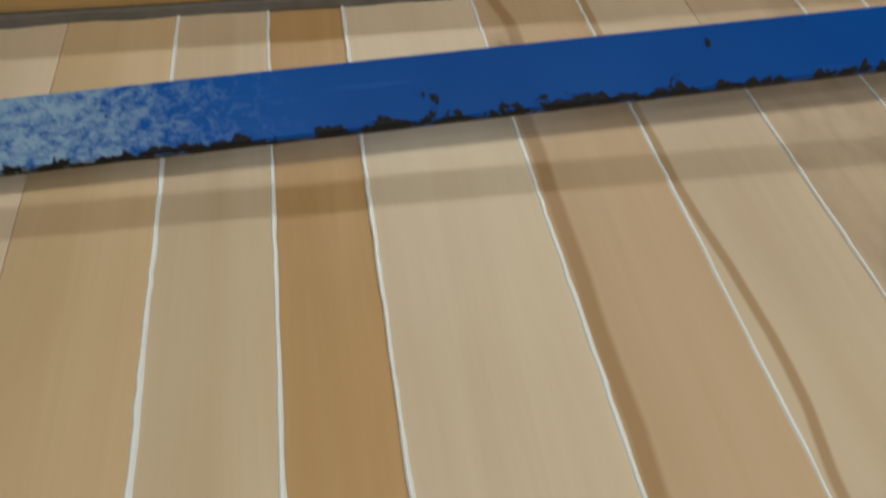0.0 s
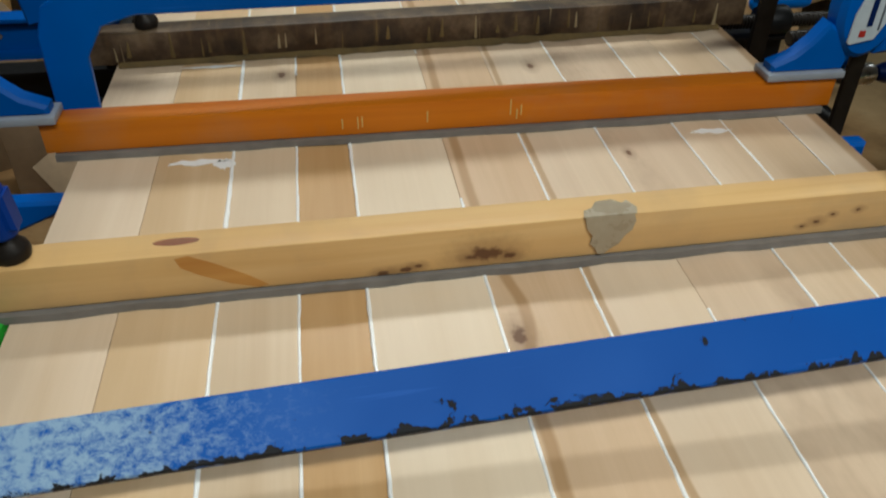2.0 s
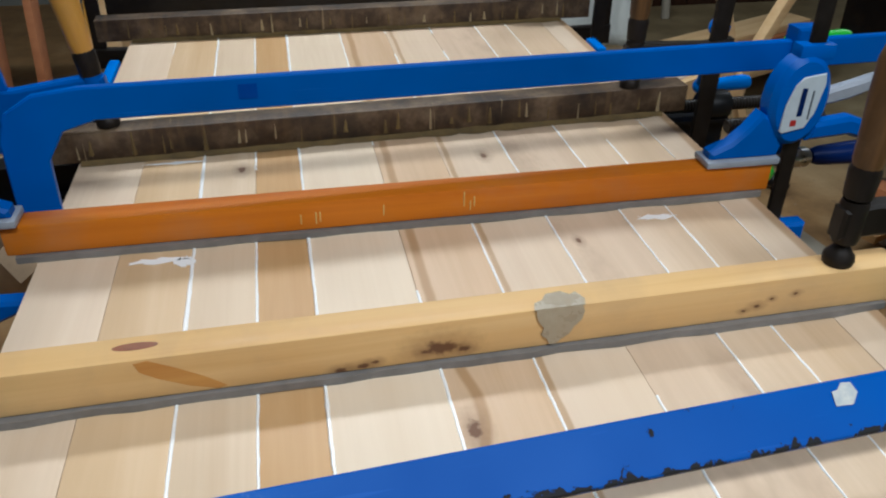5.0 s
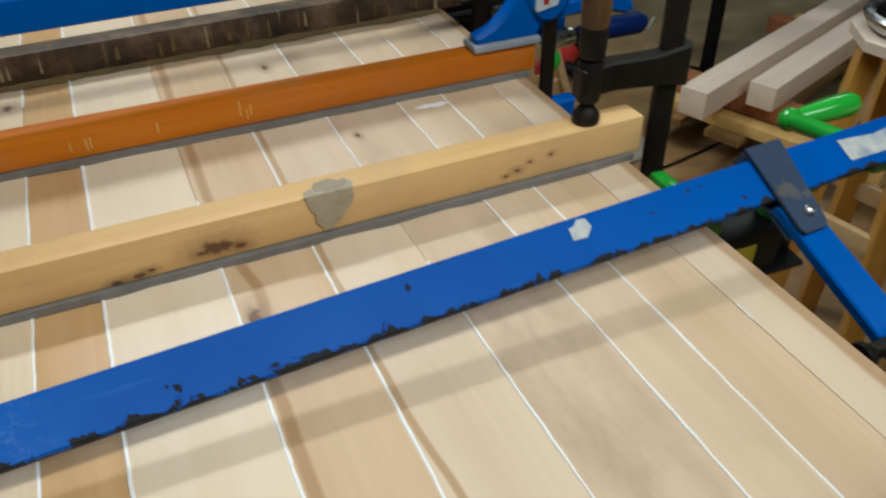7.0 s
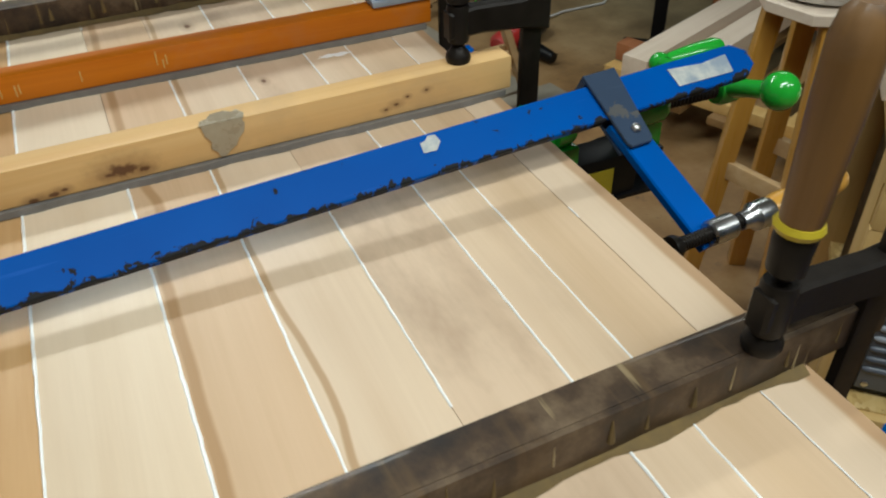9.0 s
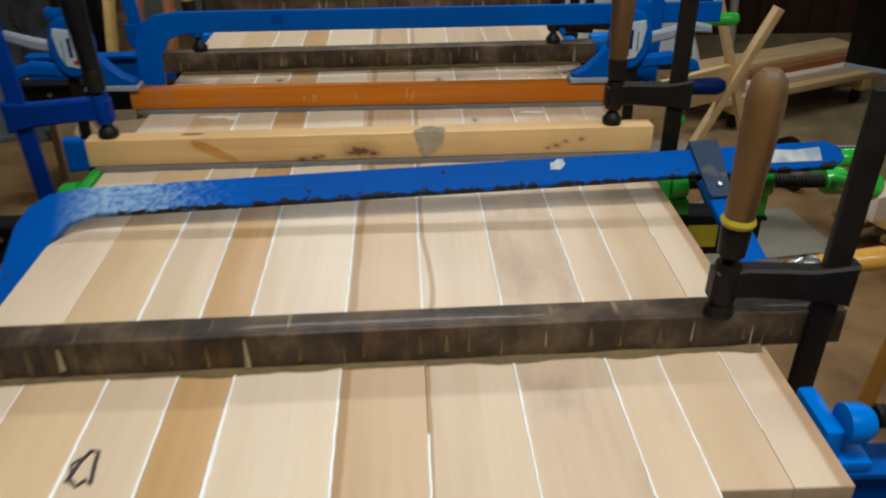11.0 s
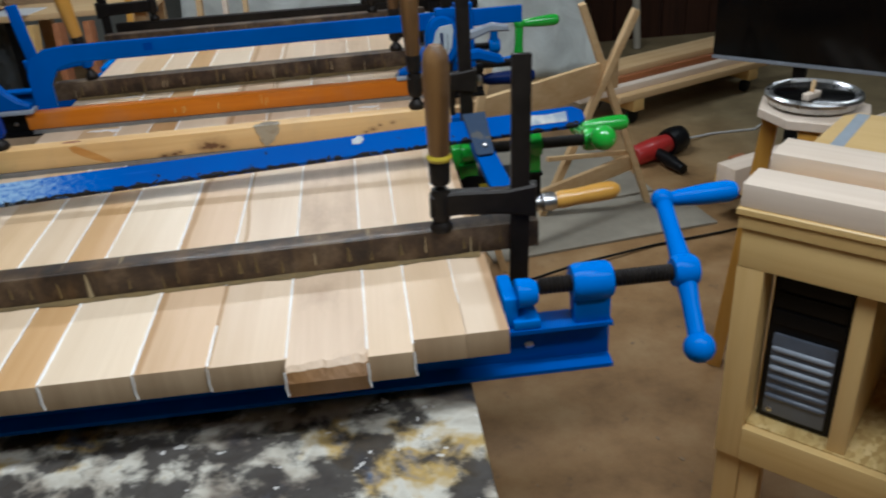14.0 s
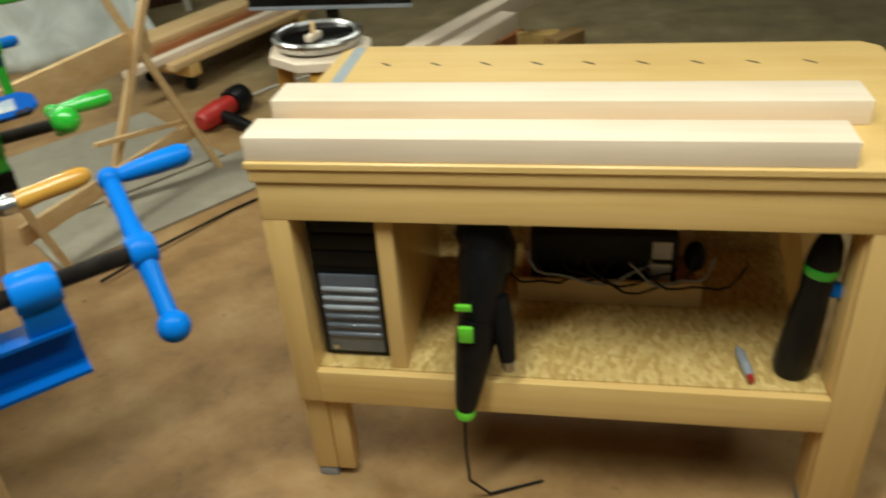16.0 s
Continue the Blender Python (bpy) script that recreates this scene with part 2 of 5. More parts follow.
def chipboard(name):
    m, nt, p = material(name)
    v = node(nt, "ShaderNodeTexVoronoi", Scale=95.0)
    nt.links.new(coords(nt, (1, 0.55, 1)), v.inputs["Vector"])
    n = noisy(nt, coords(nt, (1, 1, 1)), 26, 4)
    c = ramp(nt, v.outputs["Color"], [(0.2, (0.42, 0.27, 0.085)), (0.55, (0.57, 0.40, 0.15)), (0.9, (0.66, 0.49, 0.22))])
    c = mixed(nt, ramp(nt, n, [(0.4, (0, 0, 0)), (0.75, (0.5, 0.5, 0.5))]), c, (0.40, 0.25, 0.07))
    nt.links.new(c, p.inputs["Base Color"])
    p.inputs["Roughness"].default_value = 0.6
    bumped(nt, p, v.outputs["Distance"], 0.2, 0.001)
    return m


def sheer(name, colour, rough, through_light):
    """Thin milky plastic film."""
    m, nt, p = material(name)
    n = noisy(nt, coords(nt, (1, 1, 1)), 3.5, 5, 0.6, 1.2)
    nt.links.new(ramp(nt, n, [(0.35, tuple(c * 0.75 for c in colour)), (0.65, colour)]), p.inputs["Base Color"])
    p.inputs["Roughness"].default_value = rough
    p.inputs["Transmission Weight"].default_value = through_light
    p.inputs["IOR"].default_value = 1.2
    bumped(nt, p, n, 0.6, 0.02)
    return m


pine_wood = wood("pine_wood", (0.74, 0.50, 0.19), (0.60, 0.35, 0.10), "x", 0.5, 0.05, blotch=0.25)
pine_caul_wood = wood("pine_caul_wood", (0.76, 0.50, 0.22), (0.62, 0.35, 0.12), "x", 0.5, 0.05, blotch=0.3, face="z", knots=((0.420, 0.024, 0.006), (0.444, 0.019, 0.0022), (0.325, 0.012, 0.0022), (0.345, 0.014, 0.0022), (0.358, 0.017, 0.0016), (0.405, 0.021, 0.0018), (0.752, 0.024, 0.0018), (0.768, 0.031, 0.0011), (0.738, 0.020, 0.0012), (0.795, 0.034, 0.0013)))
orange_wood = wood("orange_varnished_wood", (0.62, 0.185, 0.003), (0.40, 0.085, 0.001), "x", 0.42, 0.06, blotch=0.26)
bench_wood_x = wood("bench_pine_long", (0.76, 0.53, 0.22), (0.63, 0.39, 0.13), "x", 0.42, 0.15)
bench_wood_z = wood("bench_pine_upright", (0.73, 0.50, 0.21), (0.60, 0.37, 0.125), "z", 0.42, 0.15)
beam_wood = wood("planed_beam", (0.82, 0.69, 0.56), (0.70, 0.56, 0.43), "x", 0.5)
lath_wood = wood("lath_wood", (0.70, 0.50, 0.27), (0.55, 0.34, 0.15), "x", 0.55)
aged_board = wood("aged_board", (0.34, 0.20, 0.075), (0.20, 0.11, 0.04), "x", 0.6, blotch=0.3)
red_wood = wood("red_brown_board", (0.42, 0.17, 0.07), (0.28, 0.10, 0.04), "x", 0.5)
handle_old = wood("old_handle_wood", (0.20, 0.10, 0.030), (0.035, 0.017, 0.007), "z", 0.45, 0.1, blotch=0.35, contrast=1.8)
handle_yellow = wood("yellow_handle_wood", (0.62, 0.33, 0.06), (0.48, 0.22, 0.03), "z", 0.3, 0.6)
dark_board = wood("dark_board", (0.050, 0.018, 0.007), (0.020, 0.007, 0.003), "z", 0.9)
blue_bar_paint = painted("worn_blue_paint", (0.0, 0.094, 0.42), (0.022, 0.022, 0.024), 0.655, 0.36, (0.0, 0.068, 0.33), 48.0, 0.3, 0.215, (0.10, 0.30))
blue_clean = painted("blue_paint", (0.0, 0.096, 0.43), (0.01, 0.03, 0.12), 0.74, 0.34)
blue_dark = painted("dark_blue_paint", (0.002, 0.014, 0.085), (0.015, 0.015, 0.02), 0.70, 0.4)
blue_mid = painted("mid_blue_paint", (0.001, 0.035, 0.24), (0.015, 0.02, 0.04), 0.70, 0.4)
blue_bright = painted("bright_blue_paint", (0.002, 0.17, 0.62), (0.05, 0.06, 0.08), 0.74, 0.26, (0.002, 0.12, 0.5))
green_paint = plain("green_enamel", (0.025, 0.42, 0.035), 0.22, 0, 0.5, 0.3, 12)
iron = rusty("rusty_iron")
dark_steel = plain("dark_steel", (0.018, 0.014, 0.011), 0.45, 0.2, 0, 0.55, 40, 0.3)
black_plastic = plain("black_plastic", (0.006, 0.0062, 0.007), 0.4, 0, 0, 0.4, 50)
black_gloss = plain("black_glass", (0.003, 0.003, 0.0035), 0.16, 0, 0.04, 0.2, 20, 0.0)
steel = plain("bright_steel", (0.62, 0.62, 0.62), 0.3, 1.0, 0, 0.3, 40, 0.1)
grey_plastic = plain("grey_plastic", (0.30, 0.33, 0.38), 0.4, 0, 0, 0.25, 30)
slate_plastic = plain("slate_plastic", (0.10, 0.115, 0.145), 0.35, 0, 0.2, 0.25, 30)
label_white = plain("label_paper", (0.72, 0.73, 0.74), 0.5, 0, 0, 0.18, 60, 0.05)
label_pale = plain("pale_label", (0.48, 0.55, 0.60), 0.45, 0, 0, 0.15, 60, 0.05)
label_worn = plain("worn_label", (0.66, 0.64, 0.55), 0.55, 0, 0, 0.6, 55, 0.2, (0.25, 0.3, 0.36))
red_plastic = plain("red_plastic", (0.45, 0.025, 0.02), 0.4, 0, 0.1, 0.3, 30)
lime_plastic = plain("lime_plastic", (0.14, 0.62, 0.04), 0.4, 0, 0, 0.15, 30)
yellow_plastic = plain("yellow_plastic", (0.55, 0.42, 0.02), 0.45, 0, 0, 0.3, 30)
glue_white = plain("white_glue", (0.90, 0.90, 0.88), 0.35, 0, 0.1, 0.05, 90, 0.3)
glue_amber = plain("amber_glue", (0.17, 0.11, 0.035), 0.8, 0, 0, 0.55, 40, 0.4)
glue_pale = plain("pale_glue", (0.36, 0.28, 0.15), 0.4, 0, 0.1, 0.3, 60, 0.2)
film_grey = plain("grey_film", (0.20, 0.19, 0.18), 0.35, 0, 0.2, 0.35, 40, 0.2)
tape_silver = plain("silver_tape", (0.40, 0.34, 0.24), 0.28, 0.1, 0.3, 0.5, 38, 1.0, (0.27, 0.20, 0.12))
stain_brown = plain("brown_stain", (0.30, 0.10, 0.04), 0.55, 0, 0, 0.5, 60, 0.1)
pencil_black = plain("black_crayon", (0.05, 0.04, 0.035), 0.7, 0, 0, 0.4, 90, 0.1)
plaster = plain("grey_plaster", (0.27, 0.28, 0.25), 0.85, 0, 0, 0.3, 6, 0.4)
ceiling_paint = plain("ceiling_whitewash", (0.36, 0.36, 0.33), 0.9, 0, 0, 0.15, 5, 0.3)
film_dull = sheer("dull_polythene", (0.15, 0.165, 0.17), 0.4, 0.1)
film_milky = sheer("milky_polythene", (0.76, 0.80, 0.77), 0.35, 0.12)
cardboard = plain("cardboard", (0.36, 0.25, 0.15), 0.8, 0, 0, 0.3, 20, 0.2)
grey_board = plain("grey_board", (0.33, 0.295, 0.23), 0.7, 0, 0, 0.25, 12, 0.2)
bucket_white = plain("white_bucket_plastic", (0.62, 0.62, 0.60), 0.4, 0, 0, 0.2, 25)
osb = chipboard("chipboard")
table_top_paint = splattered("splattered_tabletop")
floor_mat = floor_material()


# ---- mesh builders ----
class Mesh:
    """Collects plain shapes into one mesh."""

    def __init__(self):
        self.v, self.f = [], []

    def take(self, bm, m=None):
        base = len(self.v)
        bm.verts.index_update()
        self.v += [tuple((m @ w.co) if m else w.co) for w in bm.verts]
        self.f += [[base + w.index for w in face.verts] for face in bm.faces]
        bm.free()
        return self

    def box(self, x0, x1, y0, y1, z0, z1, bevel=0.002, m=None):
        bm = bmesh.new()
        bmesh.ops.create_cube(bm, size=1.0)
        for w in bm.verts:
            w.co = Vector(((x0 + x1) / 2 + w.co.x * (x1 - x0), (y0 + y1) / 2 + w.co.y * (y1 - y0), (z0 + z1) / 2 + w.co.z * (z1 - z0)))
        if bevel:
            bmesh.ops.bevel(bm, geom=bm.edges[:], offset=min(bevel, 0.45 * min(abs(x1 - x0), abs(y1 - y0), abs(z1 - z0))), segments=2, affect="EDGES", profile=0.6)
        return self.take(bm, m)

    def bar(self, p, q, width, depth, bevel=0.002, up=(0, 0, 1)):
        """A straight bar from p to q."""
        p, q = Vector(p), Vector(q)
        axis = (q - p).normalized()
        side = axis.cross(Vector(up))
        side = side.normalized() if side.length > 1e-4 else Vector((1, 0, 0))
        top = side.cross(axis).normalized()
        m = Matrix((side, axis, top)).transposed().to_4x4()
        m.translation = p
        return self.box(-width / 2, width / 2, 0, (q - p).length, -depth / 2, depth / 2, bevel, m)

    def lathe(self, p, q, profile, n=16):
        """A turned shape along p to q; profile: (share of the length, radius)."""
        p, q = Vector(p), Vector(q)
        axis = (q - p).normalized()
        a = axis.orthogonal().normalized()
        b = axis.cross(a)
        base = len(self.v)
        for s, r in profile:
            c = p.lerp(q, s)
            self.v += [tuple(c + r * (a * math.cos(6.28319 * k / n) + b * math.sin(6.28319 * k / n))) for k in range(n)]
        for i in range(len(profile) - 1):
            for k in range(n):
                l = (k + 1) % n
                self.f.append([base + i * n + k, base + i * n + l, base + (i + 1) * n + l, base + (i + 1) * n + k])
        self.f.append([base + k for k in reversed(range(n))])
        last = base + (len(profile) - 1) * n
        self.f.append([last + k for k in range(n)])
        return self

    def rod(self, p, q, r, r2=None, n=14):
        r2 = r if r2 is None else r2
        c = min(r, r2) * 0.15
        length = max((Vector(q) - Vector(p)).length, 1e-6)
        e = min(0.3, c / length)
        return self.lathe(p, q, [(0, r - c), (e, r), (1 - e, r2), (1, r2 - c)], n)

    def ball(self, c, r, stretch=(1, 1, 1)):
        bm = bmesh.new()
        bmesh.ops.create_uvsphere(bm, u_segments=18, v_segments=12, radius=r)
        return self.take(bm, Matrix.Translation(c) @ Matrix.Diagonal((*stretch, 1)))

    def screw(self, p, q, r, pitch):
        """A threaded rod, as ridges along its length."""
        length = (Vector(q) - Vector(p)).length
        n = max(2, int(length / pitch))
        prof = []
        for i in range(n):
            prof += [(i / n, r * 0.84), ((i + 0.5) / n, r)]
        return self.lathe(p, q, prof + [(1, r * 0.84)], 12)

    def sweep(self, pts, r, n=8):
        pts = [Vector(p) for p in pts]
        base = len(self.v)
        for i, p in enumerate(pts):
            t = (pts[min(i + 1, len(pts) - 1)] - pts[max(i - 1, 0)]).normalized()
            a = t.cross(Vector((0.31, 0.22, 0.92))).normalized()
            b = t.cross(a)
            self.v += [tuple(p + r * (a * math.cos(6.28319 * k / n) + b * math.sin(6.28319 * k / n))) for k in range(n)]
        for i in range(len(pts) - 1):
            for k in range(n):
                l = (k + 1) % n
                self.f.append([base + i * n + k, base + i * n + l, base + (i + 1) * n + l, base + (i + 1) * n + k])
        return self

    def plate(self, outline, m, thick, bevel=0.0015):
        """A flat outline in its own x, y plane, made thick along its z, set by m."""
        bm = bmesh.new()
        face = bm.faces.new([bm.verts.new((x, y, -thick / 2)) for x, y in outline])
        made = bmesh.ops.extrude_face_region(bm, geom=[face])
        bmesh.ops.translate(bm, vec=(0, 0, thick), verts=[g for g in made["geom"] if isinstance(g, bmesh.types.BMVert)])
        bmesh.ops.recalc_face_normals(bm, faces=bm.faces[:])
        if bevel:
            rim = [e for e in bm.edges if len(e.link_faces) == 2 and e.calc_face_angle(0) > 0.6 and abs(e.verts[0].co.z - e.verts[1].co.z) < 1e-6]
            bmesh.ops.bevel(bm, geom=rim, offset=bevel, segments=1, affect="EDGES")
        return self.take(bm, m)


def data_of(name, shape, mat, smooth=True):
    me = bpy.data.meshes.new(name)
    me.from_pydata(shape.v, [], shape.f)
    me.materials.append(mat)
    if smooth:
        me.polygons.foreach_set("use_smooth", [True] * len(me.polygons))
        me.set_sharp_from_angle(angle=radians(38))
    me.update()
    return me


def part(name, shape, mat, parent, label="", smooth=True):
    ob = new(name, data_of(name, shape, mat, smooth))
    ob.parent = parent
    return tagged(ob, label)


def thing(name, label, category, m=None, group="", kind=""):
    ob = new(name)
    ob.matrix_basis = m or Matrix()
    return tagged(ob, label, category, group, kind)


def single(name, shape, mat, label, category, m=None, group="", kind="", smooth=True):
    ob = new(name, data_of(name, shape, mat, smooth))
    ob.matrix_basis = m or Matrix()
    return tagged(ob, label, category, group, kind)


# ---- structure ----
X0, X1, Y0, Y1, H = -3.6, 6.6, -3.6, 6.4, 3.3
single("floor", Mesh().box(X0, X1, Y0, Y1, -0.12, 0, 0), floor_mat, "worn brown and grey painted workshop floor", "floor", kind="structure")
single("ceiling", Mesh().box(X0, X1, Y0, Y1, H, H + 0.12, 0), ceiling_paint, "whitewashed workshop ceiling", "ceiling", kind="structure")
single("wall_north", Mesh().box(X0, X1, Y1, Y1 + 0.15, 0, H, 0), plaster, "grey plastered wall behind the glue-up", "wall", kind="structure")
single("wall_south", Mesh().box(X0, X1, Y0 - 0.15, Y0, 0, H, 0), plaster, "grey plastered wall", "wall", kind="structure")
single("wall_west", Mesh().box(X0 - 0.15, X0, Y0, Y1, 0, H, 0), plaster, "grey plastered wall", "wall", kind="structure")
single("wall_east", Mesh().box(X1, X1 + 0.15, Y0, Y1, 0, H, 0), plaster, "grey plastered wall", "wall", kind="structure")
for lx, ly, lz, ll, lp in LAMPS:
    fixture = thing("ceiling_light", "white fluorescent batten on the ceiling", "ceiling light", pose(lx, ly, lz), "ceiling lights")
    part("housing", Mesh().box(-ll / 2, ll / 2, -0.15, 0.15, 0.02, H - lz, 0.004), label_white, fixture)

T = 1.10      # top of the glued panel
TH = 0.038    # its thickness

# ---- glued panel ----
SEAMS = [0.0, 0.0912, 0.1784, 0.2512, 0.312, 0.4256, 0.5169, 0.6146, 0.7166, 0.7746, 0.8438, 0.9]  # at the near end
TAPER = [0.0, -0.0013, -0.0043, -0.0052, -0.004, -0.0077, -0.0062, -0.0073, -0.0102, -0.0048, 0.0009, 0.0]  # drift per metre
ENDS = [0.0, 0.0, 0.002, 0.003, 0.003, 0.004, 0.002, -0.026, -0.013, 0.014, 0.014]
BROWN = (0.36, 0.20, 0.08)
TONES = [  # pale, dark, extras
    ((0.720, 0.563, 0.407), (0.620, 0.454, 0.300), {}),
    ((0.680, 0.484, 0.289), (0.550, 0.356, 0.182), {}),
    ((0.710, 0.553, 0.385), (0.590, 0.425, 0.268), {"knots": ((0.047, 1.227, 0.0035),)}),
    ((0.600, 0.375, 0.182), (0.460, 0.257, 0.096), {}),
    ((0.760, 0.613, 0.449), (0.660, 0.504, 0.342), {}),
    ((0.660, 0.464, 0.300), (0.540, 0.356, 0.203), {"streak": (0.005, 0.008, BROWN, 0.016, 0.705, 0.06), "knots": ((0.0085, 0.675, 0.0045),)}),
    ((0.710, 0.553, 0.396), (0.600, 0.435, 0.289), {"streak": (0.0005, 0.005, (0.37, 0.21, 0.085), 0.012, 0.375, 0.095), "knots": ((0.0535, 1.217, 0.0035),)}),
    ((0.670, 0.504, 0.353), (0.540, 0.385, 0.257), {"blotch": 0.8, "knots": ((0.015, 0.965, 0.0022),)}),
    ((0.690, 0.524, 0.364), (0.570, 0.405, 0.257), {"blotch": 0.3}),
    ((0.660, 0.484, 0.321), (0.540, 0.375, 0.225), {}),
    ((0.700, 0.553, 0.407), (0.600, 0.445, 0.300), {"streak": (0.050, 0.011, (0.36, 0.20, 0.085), 0.0, 0.4, 0.2)}),
]
FAR = 2.12
panel = thing("glued_panel", "glued panel of eleven pale maple staves with white glue lines, clamped", "wood panel", pose(0, 0, T))
rnd = random.Random(5)
end_grain = wood("maple_end_grain", (0.50, 0.36, 0.22), (0.38, 0.26, 0.15), "z", 0.65, contrast=1.5)
for i, (tone, y0) in enumerate(zip(TONES, ENDS)):
    w = SEAMS[i + 1] - SEAMS[i]
    lift = rnd.uniform(-0.0006, 0.0006)
    shape = Mesh()
    if i == 7:  # torn end: the top fibres broke away
        n = 18
        for k in range(n + 1):
            x = w * k / n
            jag = 0.010 + 0.016 * (k / n) * rnd.uniform(0.55, 1.0) + 0.004 * rnd.random()
            shape.v += [(x, FAR, -TH), (x, FAR, 0), (x, y0 + jag, 0), (x, y0 + jag * 0.55, -0.006), (x, y0 + 0.003, -0.013 - 0.003 * rnd.random()), (x, y0, -0.018), (x, y0, -TH)]
        for k in range(n):
            a, b = k * 7, k * 7 + 7
            shape.f += [[a + m, b + m, b + (m + 1) % 7, a + (m + 1) % 7] for m in range(7)]
        shape.f += [[6, 5, 4, 3, 2, 1, 0], [n * 7 + m for m in range(7)]]
    else:
        shape.box(0.0002, w - 0.0002, y0, FAR + rnd.uniform(-0.01, 0.01), -TH, lift, 0.0009)
    shape.v = [(x + y * (TAPER[i] + (TAPER[i + 1] - TAPER[i]) * x / w), y, z) for x, y, z in shape.v]
    m = wood("maple_stave_" + "abcdefghijk"[i], tone[0], tone[1], "y", 0.46, 0.05, **tone[2])
    stave = part("stave", shape, m, panel, smooth=(i != 7))
    stave.location = (SEAMS[i], 0, 0)
    stave.data.materials.append(end_grain)
    for face in stave.data.polygons:
        if abs(face.normal.y) > 0.8:
            face.material_index = 1
    if i == 7:
        torn = Mesh()
        for k in range(n):
            a, b = shape.v[k * 7:k * 7 + 7], shape.v[k * 7 + 7:k * 7 + 14]
            q = len(torn.v)
            torn.v += [(v[0], v[1] - 0.0006, v[2] + 0.0003) for v in a[3:]]
            if k == n - 1:
                torn.v += [(v[0], v[1] - 0.0006, v[2] + 0.0003) for v in b[3:]]
        for k in range(n):
            torn.f += [[4 * k + m, 4 * k + 4 + m, 4 * k + 5 + m, 4 * k + 1 + m] for m in range(3)]
        part("torn_end", torn, wood("torn_end_grain", (0.27, 0.135, 0.045), (0.12, 0.055, 0.018), "z", 0.7, blotch=0.4), stave, "torn brown end grain", False)


def bead(x, y0, y1, wide, gaps, seed, drift=0.0):
    """A squeezed-out line of glue, uneven in width, broken here and there."""
    r = random.Random(seed)
    runs, shape = [], Mesh()
    y, step, prev = y0, 0.012, None
    while y < y1:
        amp = noise.noise((x * 31, y * 9.0, seed)) * 0.5 + 0.5
        w = wide * (0.65 + 0.9 * amp) * r.uniform(0.85, 1.15)
        on = noise.noise((seed * 3.1, y * 5.0, x * 17)) > gaps
        jx = x + drift * y + r.uniform(-0.0004, 0.0004)
        if on:
            b = len(shape.v)
            shape.v += [(jx - w / 2, y, 0.0004), (jx - w * 0.2, y, 0.0006 + w * 0.28), (jx + w * 0.2, y, 0.0006 + w * 0.28), (jx + w / 2, y, 0.0004)]
            if prev is not None:
                shape.f += [[prev + k, prev + k + 1, b + k + 1, b + k] for k in range(3)]
            prev = b
        else:
            if shape.f:
                runs.append(shape)
            shape, prev = Mesh(), None
        y += step * r.uniform(0.7, 1.2)
    return runs + [shape] if shape.f else runs


for i, (wide, gaps) in enumerate([(0.0010, 0.15), (0.0034, -0.5), (0.0028, -0.55), (0.0034, -0.6), (0.0030, -0.4), (0.0028, -0.4), (0.0026, -0.5), (0.0026, -0.5), (0.0023, -0.42), (0.0012, 0.1)]):
    for run in bead(SEAMS[i + 1], 0.004, FAR - 0.02, wide, gaps, i + 1, TAPER[i + 1]):
        part("glue_line", run, glue_white, panel, "squeezed-out white glue")
    drip = Mesh()
    yy = min(ENDS[i], ENDS[i + 1]) - 0.0005
    if i not in (0, 9):
        x = SEAMS[i + 1]
        drip.sweep([(x, yy, 0.0), (x + 0.0006, yy - 0.0008, -0.012), (x - 0.0005, yy - 0.0006, -0.024), (x + 0.0012, yy - 0.0008, -0.035)], 0.0014 if i != 5 else 0.0009, 6)
        part("glue_drip", drip, glue_white, panel, "white glue run on the end grain")
r = random.Random(8)
for sx, sy, wx, wy in ((0.135, 1.004, 0.042, 0.007), (0.745, 1.002, 0.028, 0.008), (0.13, 1.264, 0.045, 0.004), (0.165, 0.996, 0.012, 0.012)):
    n = 26
    outline = [(sx + wx * math.cos(6.28319 * k / n) * r.uniform(0.55, 1.1), sy + wy * math.sin(6.28319 * k / n) * r.uniform(0.3, 1.2)) for k in range(n)]
    part("glue_smear", Mesh().plate(outline, Matrix.Translation((0, 0, 0.0009)), 0.0006, 0), glue_white, panel, "smeared white glue beside the cauls")
mark = Mesh().sweep([(0.186, 0.050, 0.0012), (0.190, 0.075, 0.0012), (0.196, 0.090, 0.0012), (0.203, 0.088, 0.0012), (0.205, 0.070, 0.0012), (0.209, 0.046, 0.0012), (0.203, 0.052, 0.0012), (0.197, 0.044, 0.0012), (0.189, 0.052, 0.0012)], 0.0020, 6)
mark.sweep([(0.187, 0.060, 0.0012), (0.183, 0.072, 0.0012), (0.189, 0.080, 0.0012)], 0.0012, 6)
part("crayon_mark", mark, pencil_black, panel, "black crayon mark")


